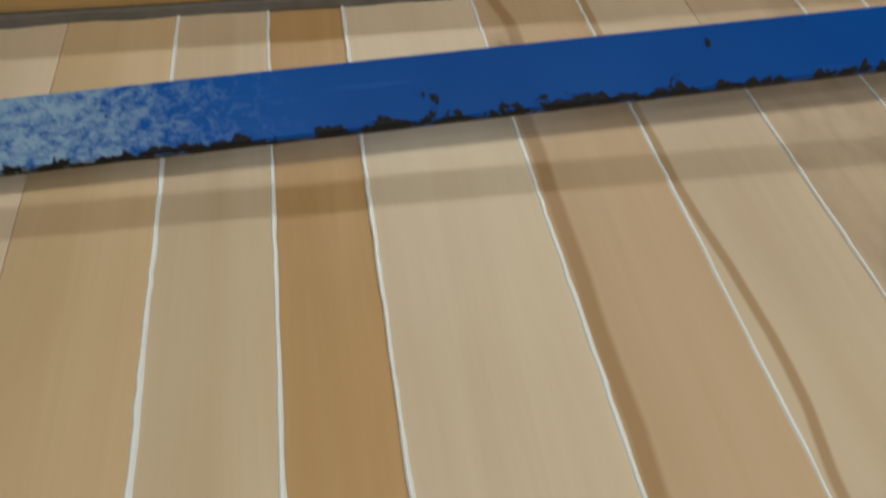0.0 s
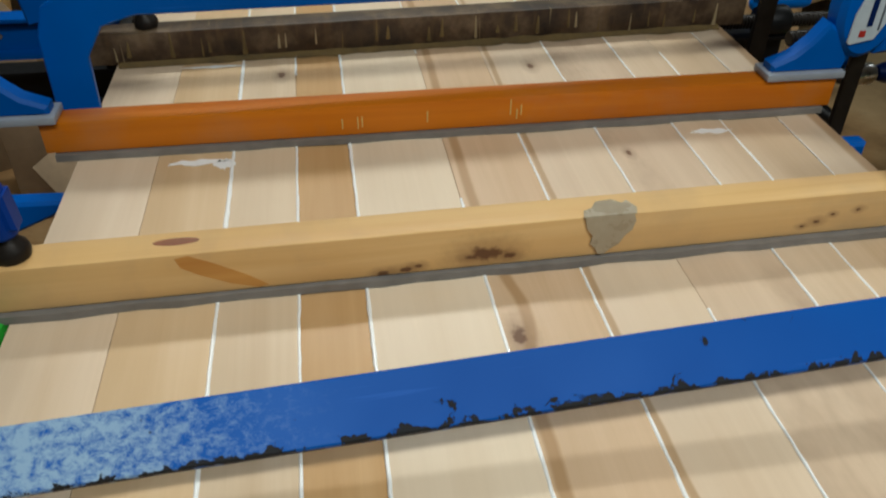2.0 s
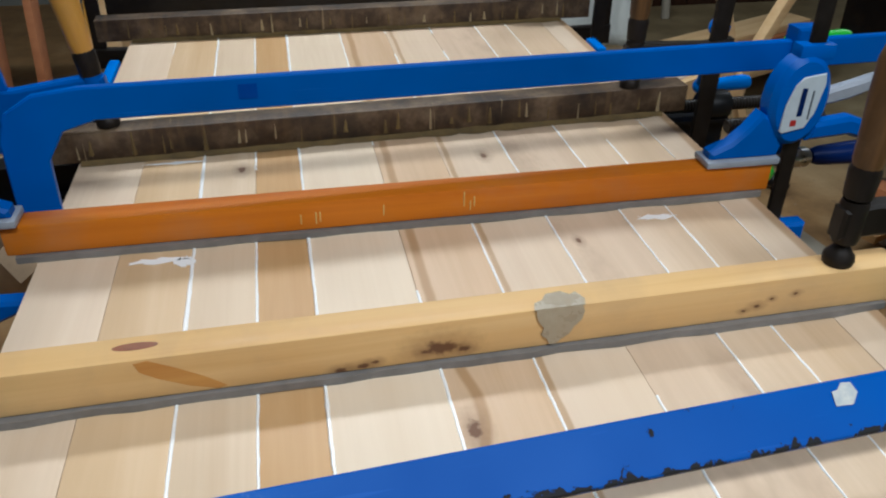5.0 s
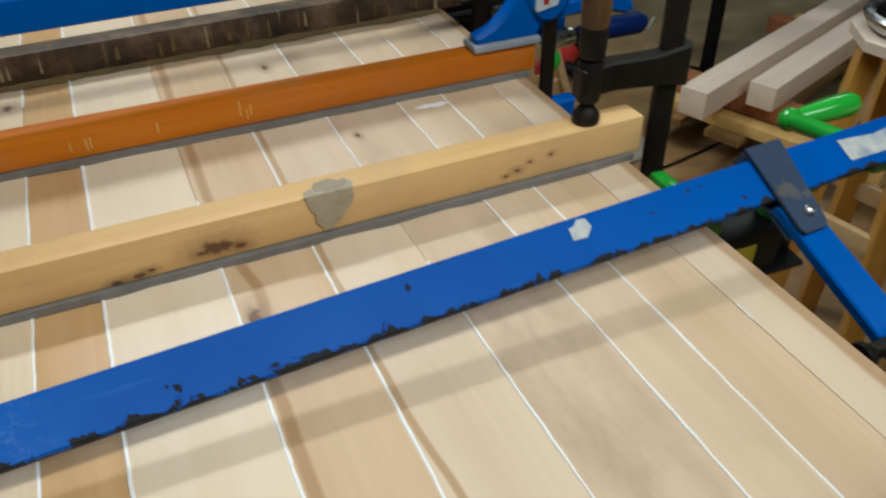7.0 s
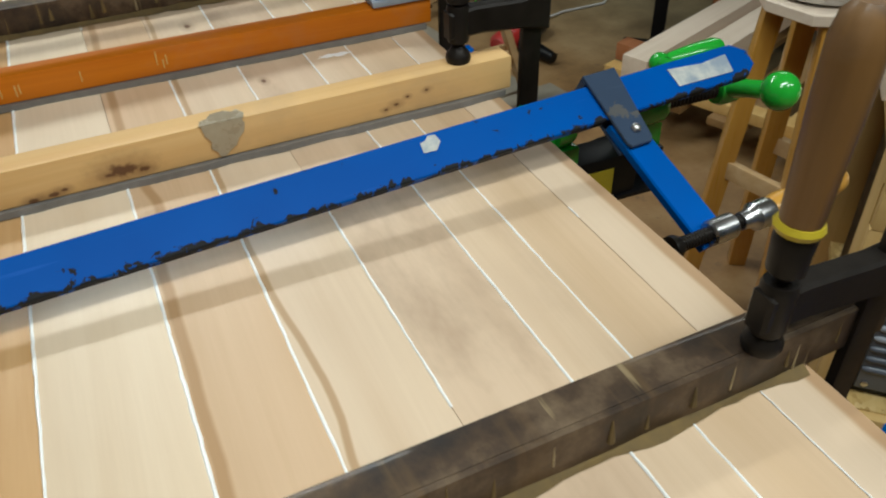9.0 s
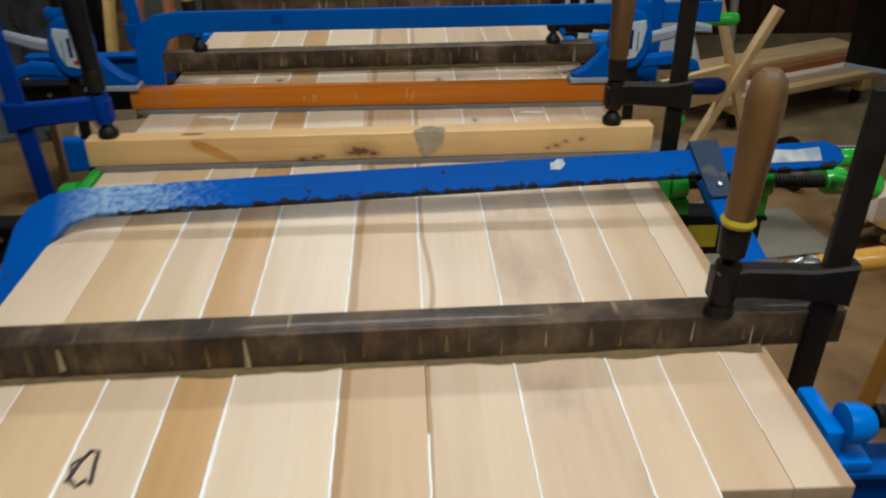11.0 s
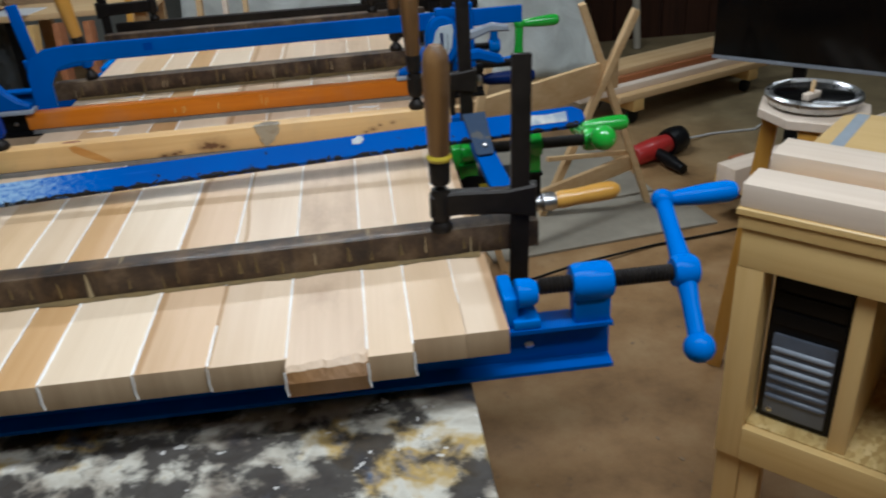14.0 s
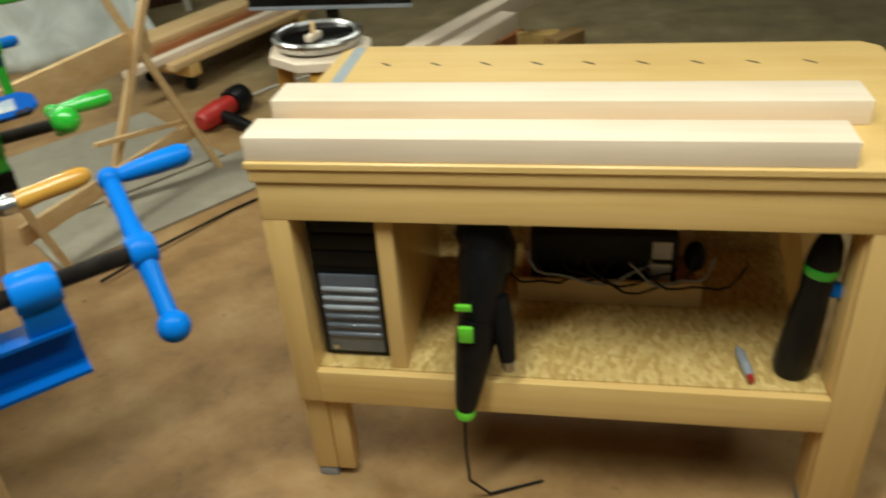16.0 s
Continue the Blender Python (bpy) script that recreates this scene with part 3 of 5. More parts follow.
# ---- cauls across the panel ----
def caul(name, label, x0, x1, y, turn, depth, height, mat, film, film_label, film_mat, lift=0.004, category="batten"):
    ob = thing(name, label, category, pose(0, y, T, 0, 0, turn))
    part("batten", Mesh().box(x0, x1, 0, depth, lift, height, 0.003), mat, ob)
    strip = Mesh()
    rr = random.Random(int(y * 1000))
    n = 30
    for k in range(n + 1):
        x = x0 + 0.01 + (x1 - x0 - 0.02) * k / n
        e = -film * rr.uniform(0.5, 1.2)
        strip.v += [(x, depth * 0.8, 0.0006), (x, depth * 0.8, lift - 0.0004), (x, e, lift - 0.0004), (x, e, 0.0006)]
    for k in range(n):
        strip.f += [[4 * k + m, 4 * k + 4 + m, 4 * k + 4 + (m + 1) % 4, 4 * k + (m + 1) % 4] for m in range(4)]
    part("release_film", strip, film_mat, ob, film_label)
    return ob


pine = caul("clamping_batten", "square pine batten with knots and silver tape across the panel", -0.022, 0.918, 0.752, 1.55, 0.036, 0.054, pine_caul_wood, 0.006, "grey film strip", film_grey, 0.009)
orange = caul("clamping_batten", "orange-brown varnished batten with yellow drips across the panel", -0.032, 0.916, 1.029, 0.3, 0.034, 0.047, orange_wood, 0.005, "grey film strip", film_grey, 0.009)
wrap = Mesh()
rr = random.Random(4)
pts = [(0.513, 0.0545), (0.560, 0.0545), (0.5625, 0.047), (0.560, 0.037), (0.553, 0.030), (0.549, 0.022), (0.541, 0.017), (0.535, 0.011), (0.529, 0.012), (0.526, 0.019), (0.520, 0.024), (0.522, 0.033), (0.516, 0.041), (0.514, 0.048)]
wrap.plate(pts, Matrix.Translation((0, -0.0012, 0)) @ pose(0, 0, 0, 90, 0, 0), 0.0012, 0)
flap = [(0.511, -0.0016), (0.562, -0.0016), (0.565, 0.008), (0.559, 0.021), (0.553, 0.017), (0.545, 0.024), (0.529, 0.022), (0.523, 0.013), (0.514, 0.009)]
wrap.plate(flap, Matrix.Translation((0, 0, 0.0550)), 0.0012, 0)
part("tape", wrap, tape_silver, pine, "crumpled silver tape")
part("pencil_spot", Mesh().ball((0.147, 0.020, 0.0542), 0.010, (2.0, 0.55, 0.05)), stain_brown, pine, "red-brown stamp mark")
fan = Mesh().plate([(0.146, 0.050), (0.158, 0.052), (0.178, 0.042), (0.205, 0.026), (0.222, 0.013), (0.214, 0.011), (0.19, 0.018), (0.165, 0.030), (0.150, 0.040)], Matrix.Translation((0, 0.0001, 0)) @ pose(0, 0, 0, 90, 0, 0), 0.0006, 0)
part("resin_streak", fan, wood("resin_wood", (0.60, 0.30, 0.075), (0.46, 0.18, 0.035), "x", 0.45, contrast=2.0), pine, "orange resin streak")
dried_glue = plain("dried_yellow_glue", (0.62, 0.42, 0.12), 0.35, 0, 0.3, 0.2, 60, 0.1)
for x in (0.30, 0.323, 0.318, 0.50, 0.513, 0.40, 0.508):
    z = 0.016 + rr.uniform(0, 0.008)
    part("glue_drip", Mesh().box(x, x + 0.0016, -0.0008, 0.001, z, z + rr.uniform(0.012, 0.022), 0.0004), dried_glue, orange, "dried yellow glue drip")


def angle_iron(x0, x1, y, turn, name="steel_angle", label="rusty steel angle bar with glue runs across the panel", height=0.046, depth=0.04):
    ob = thing(name, label, "steel angle", pose(0, y, T, 0, 0, turn), "steel angles")
    shape = Mesh().box(x0, x1, 0, 0.006, 0.003, height, 0.0015)
    shape.box(x0, x1, 0.0061, depth, height - 0.006, height - 0.0002, 0.0012)
    part("angle", shape, iron, ob)
    rr = random.Random(int(y * 991))
    lip = Mesh()
    n = 60
    for k in range(n + 1):
        x = max(x0, 0.004) + (min(x1, 0.893) - max(x0, 0.004)) * k / n
        e = (0.003 if y < 1 else 0.008) + 0.009 * abs(noise.noise((k * 0.27, y * 7, 0))) + rr.uniform(0, 0.0015)
        lip.v += [(x, 0.03, 0.0008), (x, -e, 0.0010), (x, -e * 0.4, 0.004), (x, 0.002, 0.003 + e * 0.4)]
    for k in range(n):
        lip.f += [[4 * k + m, 4 * k + 4 + m, 4 * k + 5 + m, 4 * k + 1 + m] for m in range(3)]
    part("release_paper", lip, glue_amber, ob, "glue-soaked paper strip")
    for k in range(26):  # glue that ran down the upright face
        x = x0 + 0.03 + (x1 - x0 - 0.06) * (k + rr.uniform(0.1, 0.9)) / 26
        w, top = rr.choice((0.0014, 0.0022, 0.0034)), height * rr.uniform(0.55, 0.97)
        run = Mesh().lathe((x, 0.0004, 0.004 + rr.uniform(0, 0.012)), (x + rr.uniform(-0.0012, 0.0012), 0.0002, top), [(0, w * 0.5), (0.06, w * 1.2), (0.2, w), (0.7, w * 0.6), (1, w * 0.25)], 6)
        part("glue_run", run, rr.choice((glue_amber, glue_amber, glue_amber, glue_pale)), ob, "dried glue run")
    return ob


angle_iron(-0.115, 0.985, 0.197, 1.7)
angle_iron(-0.05, 0.935, 1.281, 2.6)
angle_iron(-0.06, 0.96, 1.838, 1.2)
far_bar = thing("steel_bar", "black flat steel bar on edge across the panel's far end", "steel bar", pose(0, 2.022, T))
part("bar", Mesh().box(-0.07, 1.16, 0, 0.03, 0.001, 0.044, 0.002), dark_steel, far_bar)


# ---- F-clamps standing over the cauls ----
def f_clamp(foot, side, reach, arm_z, grip, bar_top, bar_mat, arm_mat, grip_mat, label, lean=0.0, low=0.16, bar_w=0.028, band=None, fat=1.0):
    """An upright screw clamp. foot: where its pad presses; side: +1 or -1, where the bar stands; grip: heights of the handle."""
    ob = thing("screw_clamp", label, "clamp", pose(foot[0], foot[1], foot[2], 0, lean, 0), "screw clamps")
    bx = side * reach
    part("bar", Mesh().box(bx - bar_w / 2, bx + bar_w / 2, -0.005, 0.005, -low, bar_top - foot[2], 0.0015), bar_mat, ob)
    az = arm_z - foot[2]
    arm = Mesh().plate([(-0.016 * side, -0.016), (-0.016 * side, 0.018), (0.02 * side, 0.022), (bx - 0.022 * side, 0.020), (bx + 0.024 * side, 0.026), (bx + 0.024 * side, -0.026), (bx - 0.022 * side, -0.018), (0.03 * side, -0.014)],
                       Matrix.Translation((0, 0, az)) @ pose(0, 0, 0, 90, 0, 0), 0.022, 0.003)
    arm.lathe((0, 0, az - 0.022), (0, 0, az + 0.026), [(0, 0.013), (0.1, 0.0145), (0.9, 0.0145), (1, 0.013)], 14)
    part("sliding_arm", arm, arm_mat, ob)
    lower = Mesh().plate([(-0.018 * side, 0.0), (-0.018 * side, 0.010), (bx + 0.016 * side, 0.016), (bx + 0.016 * side, -0.03), (bx - 0.03 * side, -0.028), (0.0, -0.006)],
                         Matrix.Translation((0, 0, -low + 0.03)) @ pose(0, 0, 0, 90, 0, 0), 0.02, 0.003)
    part("fixed_arm", lower, arm_mat, ob)
    g0, g1 = grip[0] - foot[2], grip[1] - foot[2]
    part("spindle", Mesh().screw((0, 0, 0.012), (0, 0, g0 + 0.004), 0.0075, 0.004), dark_steel, ob)
    part("swivel_pad", Mesh().lathe((0, 0, 0.0004), (0, 0, 0.022), [(0, 0.015), (0.25, 0.0165), (0.5, 0.0155), (0.75, 0.011), (1, 0.008)], 16), dark_steel, ob)
    part("ferrule", Mesh().lathe((0, 0, g0 - 0.016), (0, 0, g0 + 0.022), [(0, 0.010), (0.1, 0.0145), (0.85, 0.016), (1, 0.014)], 16), dark_steel, ob, "dark steel ferrule")
    if band:
        part("band", Mesh().lathe((0, 0, g0 + 0.022), (0, 0, g0 + 0.031), [(0, 0.0165), (0.5, 0.0185), (1, 0.0165)], 14), band, ob, "torn yellow tape band")
    part("handle", Mesh().lathe((0, 0, g0 + 0.018), (0, 0, g1), [(h, q * fat) for h, q in ((0, 0.0135), (0.08, 0.0155), (0.3, 0.0165), (0.6, 0.0185), (0.85, 0.019), (0.95, 0.016), (1, 0.009))], 14), grip_mat, ob)
    return ob


OLD = "old screw clamp with brown wooden handle"
f_clamp((0.838, 0.226, 1.146), 1, 0.117, 1.186, (1.235, 1.420), 1.402, dark_steel, dark_steel, handle_old, OLD + " on the near steel angle", 1.5, band=yellow_plastic)
f_clamp((0.848, 0.793, 1.154), 1, 0.105, 1.203, (1.245, 1.392), 1.431, dark_steel, dark_steel, handle_old, OLD + " on the pine batten")
f_clamp((0.018, 0.210, 1.146), -1, 0.138, 1.185, (1.235, 1.373), 1.391, blue_dark, blue_dark, black_plastic, "dark blue screw clamp with black plastic handle on a steel angle", -4.0, fat=1.1)
f_clamp((0.013, 0.772, 1.154), -1, 0.132, 1.200, (1.245, 1.392), 1.412, blue_mid, blue_mid, black_plastic, "blue screw clamp with black plastic handle on the pine batten", -3.5, fat=0.95)
f_clamp((0.047, 1.307, 1.146), -1, 0.125, 1.20, (1.235, 1.38), 1.36, blue_clean, blue_clean, handle_yellow, "blue screw clamp with yellow wooden handle on a steel angle", -7.0)
f_clamp((0.836, 1.335, 1.146), 1, 0.14, 1.195, (1.235, 1.385), 1.45, dark_steel, dark_steel, handle_old, OLD + " on the middle steel angle", 1.0)
f_clamp((0.79, 1.872, 1.146), 1, 0.20, 1.19, (1.235, 1.38), 1.42, dark_steel, dark_steel, handle_old, OLD + " on the far steel angle", 0.5)
f_clamp((0.77, 2.037, 1.144), 1, 0.30, 1.19, (1.225, 1.36), 1.40, dark_steel, dark_steel, handle_old, OLD + " on the black bar")
f_clamp((0.06, 2.037, 1.144), -1, 0.16, 1.19, (1.23, 1.36), 1.46, dark_steel, dark_steel, black_plastic, "black screw clamp on the far black bar")


# ---- quick clamps on the orange batten ----
def quick_clamp(foot, side):
    ob = thing("quick_clamp", "blue plastic one-handed bar clamp with grey pads and white label", "clamp", pose(*foot), "quick clamps")
    s = side
    part("bar", Mesh().box(0.078 * s - 0.010, 0.078 * s + 0.010, -0.004, 0.004, -0.17, 0.22, 0.001), dark_steel, ob)
    flat = pose(0, 0, 0, 90, 0, 0)
    body = Mesh().plate([(-0.042 * s, 0.008), (-0.042 * s, 0.019), (-0.016 * s, 0.030), (0.004 * s, 0.048), (0.020 * s, 0.070), (0.030 * s, 0.064), (0.046 * s, 0.040), (0.056 * s, 0.022), (0.052 * s, 0.008)], flat, 0.026, 0.004)
    body.plate([(0.066 * s + 0.041 * s * math.cos(6.28319 * k / 22), 0.084 + 0.060 * math.sin(6.28319 * k / 22)) for k in range(22)], flat, 0.034, 0.007)
    body.box(min(0.052 * s, 0.100 * s), max(0.052 * s, 0.100 * s), -0.012, 0.012, 0.135, 0.156, 0.005)
    part("body", body, blue_clean, ob)
    part("pad", Mesh().box(min(-0.048 * s, 0.054 * s), max(-0.048 * s, 0.054 * s), -0.02, 0.02, 0.0004, 0.010, 0.003), grey_plastic, ob, "grey rubber pad")
    plate = part("label_plate", Mesh().plate([(0.042 * s, 0.048), (0.043 * s, 0.082), (0.051 * s, 0.108), (0.060 * s, 0.118), (0.089 * s, 0.122), (0.092 * s, 0.108), (0.086 * s, 0.070), (0.076 * s, 0.050), (0.046 * s, 0.044)], Matrix.Translation((0, -0.0182, 0)) @ flat, 0.003, 0.001), label_pale, ob, "pale grey label with small print")
    part("print", Mesh().box(0.064 * s - 0.0035, 0.064 * s + 0.0035, -0.0204, -0.0198, 0.067, 0.104, 0), blue_dark, plate)
    part("print", Mesh().box(0.077 * s - 0.0012, 0.077 * s + 0.0012, -0.0204, -0.0198, 0.062, 0.100, 0), slate_plastic, plate)
    part("print_mark", Mesh().box(0.058 * s - 0.004, 0.058 * s + 0.004, -0.0204, -0.0198, 0.054, 0.062, 0), red_plastic, plate)
    part("handle", Mesh().plate([(0.096 * s, 0.050), (0.15 * s, 0.056), (0.205 * s, 0.036), (0.212 * s, 0.020), (0.195 * s, 0.016), (0.15 * s, 0.030), (0.090 * s, 0.026)], flat, 0.024, 0.005), blue_clean, ob)
    part("trigger", Mesh().plate([(0.098 * s, 0.092), (0.14 * s, 0.102), (0.185 * s, 0.114), (0.222 * s, 0.106), (0.225 * s, 0.092), (0.18 * s, 0.094), (0.14 * s, 0.080), (0.099 * s, 0.072)], flat, 0.018, 0.004), grey_plastic, ob, "grey trigger lever")
    low = Mesh().plate([(-0.03 * s, -0.115), (-0.03 * s, -0.103), (0.09 * s, -0.10), (0.125 * s, -0.10), (0.125 * s, -0.17), (0.085 * s, -0.165)], flat, 0.026, 0.004)
    part("fixed_jaw", low, blue_clean, ob)
    return ob


quick_clamp((0.868, 1.049, 1.1472), 1)
quick_clamp((-0.058, 1.042, 1.1472), -1)


# ---- flat bar clamps gripping the panel's edges ----
near = thing("bar_clamp", "long blue flat bar clamp with chipped paint lying over the panel", "clamp", pose(0, 0.560, 1.134, 0, -1.70, 2.4) @ pose(0, 0, 0, 32, 0, 0))
part("bar", Mesh().plate([(0.055, -0.0235), (1.138, -0.0235), (1.156, -0.010), (1.156, 0.010), (1.138, 0.0235), (0.03, 0.0235), (-0.012, 0.016), (-0.038, -0.004), (-0.052, -0.035), (-0.060, -0.10), (-0.062, -0.185), (-0.018, -0.185), (-0.012, -0.10), (0.0, -0.062), (0.022, -0.035)], Matrix(), 0.011, 0.0015), blue_bar_paint, near)
part("price_label", Mesh().plate([(0.712, 0.002), (0.727, 0.001), (0.735, 0.010), (0.732, 0.019), (0.724, 0.020), (0.719, 0.015), (0.713, 0.014)], Matrix.Translation((0, 0, 0.0062)), 0.0008, 0), label_worn, near, "torn white paper label")
part("price_label", Mesh().plate([(1.04, -0.011), (1.12, -0.013), (1.123, 0.012), (1.085, 0.009), (1.037, 0.014)], Matrix.Translation((0, 0, 0.0062)), 0.0008, 0), label_worn, near, "worn white printed label")
hook = Mesh().plate([(0.926, 0.034), (0.970, 0.034), (0.968, -0.060), (0.964, -0.066), (0.938, -0.066), (0.934, -0.060)], Matrix.Translation((0, 0, 0.009)), 0.005, 0.001)
hook.box(0.926, 0.970, 0.0245, 0.034, -0.010, 0.0064, 0.001)
hook.plate([(0.926, 0.034), (0.970, 0.034), (0.966, -0.062), (0.934, -0.062)], Matrix.Translation((0, 0, -0.013)), 0.005, 0.001)
slider = part("slider", hook, painted("worn_slate_paint", (0.045, 0.070, 0.12), (0.10, 0.10, 0.10), 0.55, 0.4), near, "worn dark sliding head")
part("bolt", Mesh().lathe((0.953, -0.046, 0.0116), (0.953, -0.046, 0.017), [(0, 0.0062), (0.5, 0.0062), (0.772, 0.005), (1, 0.003)], 6), steel, slider, "steel bolt head")
part("arm", Mesh().plate([(0.930, -0.030), (0.966, -0.030), (0.984, -0.12), (0.998, -0.196), (0.958, -0.200), (0.944, -0.12)], Matrix.Translation((0, 0, -0.0025)), 0.014, 0.002), blue_clean, near)
part("nut", Mesh().lathe((0.966, -0.188, 0.012), (1.000, -0.188, 0.012), [(0, 0.012), (0.06, 0.0145), (0.914, 0.0145), (1, 0.012)], 18), steel, near, "steel screw nut")
part("spindle", Mesh().screw((0.925, -0.188, 0.012), (1.030, -0.188, 0.012), 0.0085, 0.004), dark_steel, near)
part("swivel_pad", Mesh().lathe((0.915, -0.188, 0.012), (0.930, -0.188, 0.012), [(0, 0.014), (0.4, 0.014), (1, 0.008)], 14), dark_steel, near)
part("ferrule", Mesh().lathe((1.010, -0.188, 0.012), (1.052, -0.188, 0.012), [(0, 0.010), (0.3, 0.011), (0.45, 0.0165), (0.874, 0.017), (1, 0.015)], 18), steel, near, "chromed ferrule")
part("handle", Mesh().lathe((1.046, -0.188, 0.012), (1.170, -0.182, 0.012), [(0, 0.0135), (0.15, 0.0165), (0.35, 0.015), (0.6, 0.0165), (0.85, 0.017), (0.94, 0.014), (1, 0.008)], 18), handle_yellow, near, "yellow varnished wooden handle")

far = thing("bar_clamp", "tall blue bar clamp spanning above the orange batten", "clamp", pose(0, 1.102, 1.262, 0, 0.15, 2.5))
up = pose(0, 0, 0, 90, 0, 0)
part("bar", Mesh().plate([(0.08, -0.024), (1.145, -0.024), (1.145, 0.016), (0.065, 0.016), (0.016, 0.010), (-0.017, -0.010), (-0.028, -0.042), (-0.030, -0.165), (0.018, -0.165), (0.020, -0.07), (0.042, -0.035)], up, 0.012, 0.002), blue_clean, far)
part("size_plate", Mesh().box(0.242, 0.264, -0.0068, -0.0062, -0.010, 0.008, 0), painted("embossed_blue", (0.0, 0.05, 0.30), (0.2, 0.3, 0.4), 0.6, 0.4), far, "small embossed plate")
part("slider", Mesh().plate([(0.975, 0.034), (1.02, 0.034), (1.025, -0.15), (0.985, -0.165), (0.962, -0.12), (0.975, -0.05)], up, 0.03, 0.003), blue_clean, far)
part("nut", Mesh().lathe((0.985, -0.02, -0.155), (1.035, -0.02, -0.155), [(0, 0.012), (0.1, 0.015), (0.9, 0.015), (1, 0.012)], 16), steel, far, "steel screw nut")
part("handle", Mesh().lathe((1.04, -0.02, -0.155), (1.17, -0.02, -0.155), [(0, 0.010), (0.1, 0.0145), (0.5, 0.017), (0.9, 0.0185), (1, 0.012)], 16), blue_dark, far, "dark plastic handle")
part("pad_screw", Mesh().screw((0.905, 0, -0.105), (1.06, 0, -0.105), 0.011, 0.005), dark_steel, far)


# ---- rack clamps under the panel ----
def rack_clamp(y, rail_z, screw_z, x_end, crank, label, rail_mat, jaw_mat, grip_mat, x_left, turn, rail_h=0.07, fat=1.0):
    """A heavy rail clamp under the panel, with end jaws, screw and crank. crank: (towards y, towards z) of its long arm."""
    ob = thing("rack_clamp", label, "clamp", pose(0, y, 0, 0, 0, turn), "rack clamps")
    z0, z1 = rail_z, rail_z + rail_h
    section = [(-0.030, z0), (0.030, z0), (0.030, z0 + 0.006), (0.004, z0 + 0.008), (0.004, z1 - 0.008), (0.022, z1 - 0.006), (0.022, z1), (-0.022, z1), (-0.022, z1 - 0.006), (-0.004, z1 - 0.008), (-0.004, z0 + 0.008), (-0.030, z0 + 0.006)]
    turned = Matrix(((0, 0, 1, (x_left + x_end) / 2), (1, 0, 0, 0), (0, 1, 0, 0), (0, 0, 0, 1)))
    rail = Mesh().plate(section, turned, x_end - x_left, 0)
    part("rail", rail, rail_mat, ob)
    for k in range(9):
        x = x_left + 0.08 + k * 0.135
        part("rivet", Mesh().lathe((x, -0.0035, rail_z + rail_h * 0.5), (x, -0.007, rail_z + rail_h * 0.5), [(0, 0.007), (0.6, 0.006), (1, 0.002)], 10), steel, ob)
    for x, s in ((-0.004, -1), (0.904, 1)):
        jaw = Mesh().box(min(x, x + 0.020 * s), max(x, x + 0.020 * s), -0.055 if s < 0 else -0.012, 0.07 if s < 0 else 0.06, T - 0.045, T + 0.003, 0.005)
        jaw.lathe((x + 0.02 * s, 0, screw_z - 0.008), (x + 0.048 * s, 0, screw_z - 0.008), [(0, 0.021), (0.7, 0.020), (1, 0.015)], 16)
        jaw.box(min(x + 0.012 * s, x + 0.05 * s), max(x + 0.012 * s, x + 0.05 * s), -0.02, 0.02, rail_z + rail_h, T - 0.03, 0.003)
        part("jaw", jaw, jaw_mat, ob)
    nut = Mesh().lathe((x_end - 0.055, 0, screw_z), (x_end, 0, screw_z), [(0, 0.024), (0.12, 0.027), (0.88, 0.027), (1, 0.024)], 18)
    nut.box(x_end - 0.053, x_end - 0.002, -0.016, 0.016, rail_z + rail_h - 0.002, screw_z, 0.003)
    part("nut", nut, jaw_mat, ob)
    hub = x_end + 0.10
    part("screw", Mesh().screw((0.955, 0, screw_z), (hub, 0, screw_z), 0.0125, 0.006), dark_steel, ob)
    ay, az = crank
    arm = Mesh().lathe((hub - 0.012, 0, screw_z), (hub + 0.022, 0, screw_z), [(0, 0.02), (0.2, 0.0235), (0.8, 0.0235), (1, 0.019)], 18)
    arm.lathe((hub + 0.005, 0, screw_z), (hub + 0.012, ay, screw_z + az), [(0, 0.0155), (0.5, 0.012), (1, 0.0125)], 14)
    arm.lathe((hub + 0.005, 0, screw_z), (hub + 0.002, -ay * 0.62, screw_z - az * 1.28), [(0, 0.0155), (0.5, 0.012), (1, 0.0125)], 14)
    arm.ball((hub + 0.002, -ay * 0.66, screw_z - az * 1.36), 0.0215 * fat)
    arm.ball((hub + 0.012, ay, screw_z + az), 0.0165)
    part("crank", arm, grip_mat, ob)
    h = (hub + 0.022, ay, screw_z + az)
    part("crank_handle", Mesh().lathe(h, (h[0] + 0.105, h[1], h[2] + 0.004), [(k, q * fat ** 0.6) for k, q in ((0, 0.009), (0.12, 0.012), (0.5, 0.0155), (0.85, 0.0165), (0.96, 0.013), (1, 0.006))], 16), grip_mat, ob)
    return ob


rack_clamp(0.092, 0.986, 1.112, 1.055, (0.118, 0.055), "bright blue steel rack clamp with crank handle under the panel end", blue_clean, blue_bright, blue_bright, -0.22, 0)
green_clamp = rack_clamp(0.694, 0.978, 1.095, 1.085, (0.150, -0.028), "black rail clamp with green jaws and green crank handle", black_plastic, green_paint, green_paint, -0.52, -1.0, 0.062, 1.15)
part("head_block", Mesh().box(0.925, 1.045, -0.026, 0.026, 0.982, 1.046, 0.006), black_plastic, green_clamp)
part("sticker", Mesh().box(0.955, 1.005, -0.028, -0.0265, 0.990, 1.030, 0.0004), yellow_plastic, green_clamp, "yellow printed sticker")
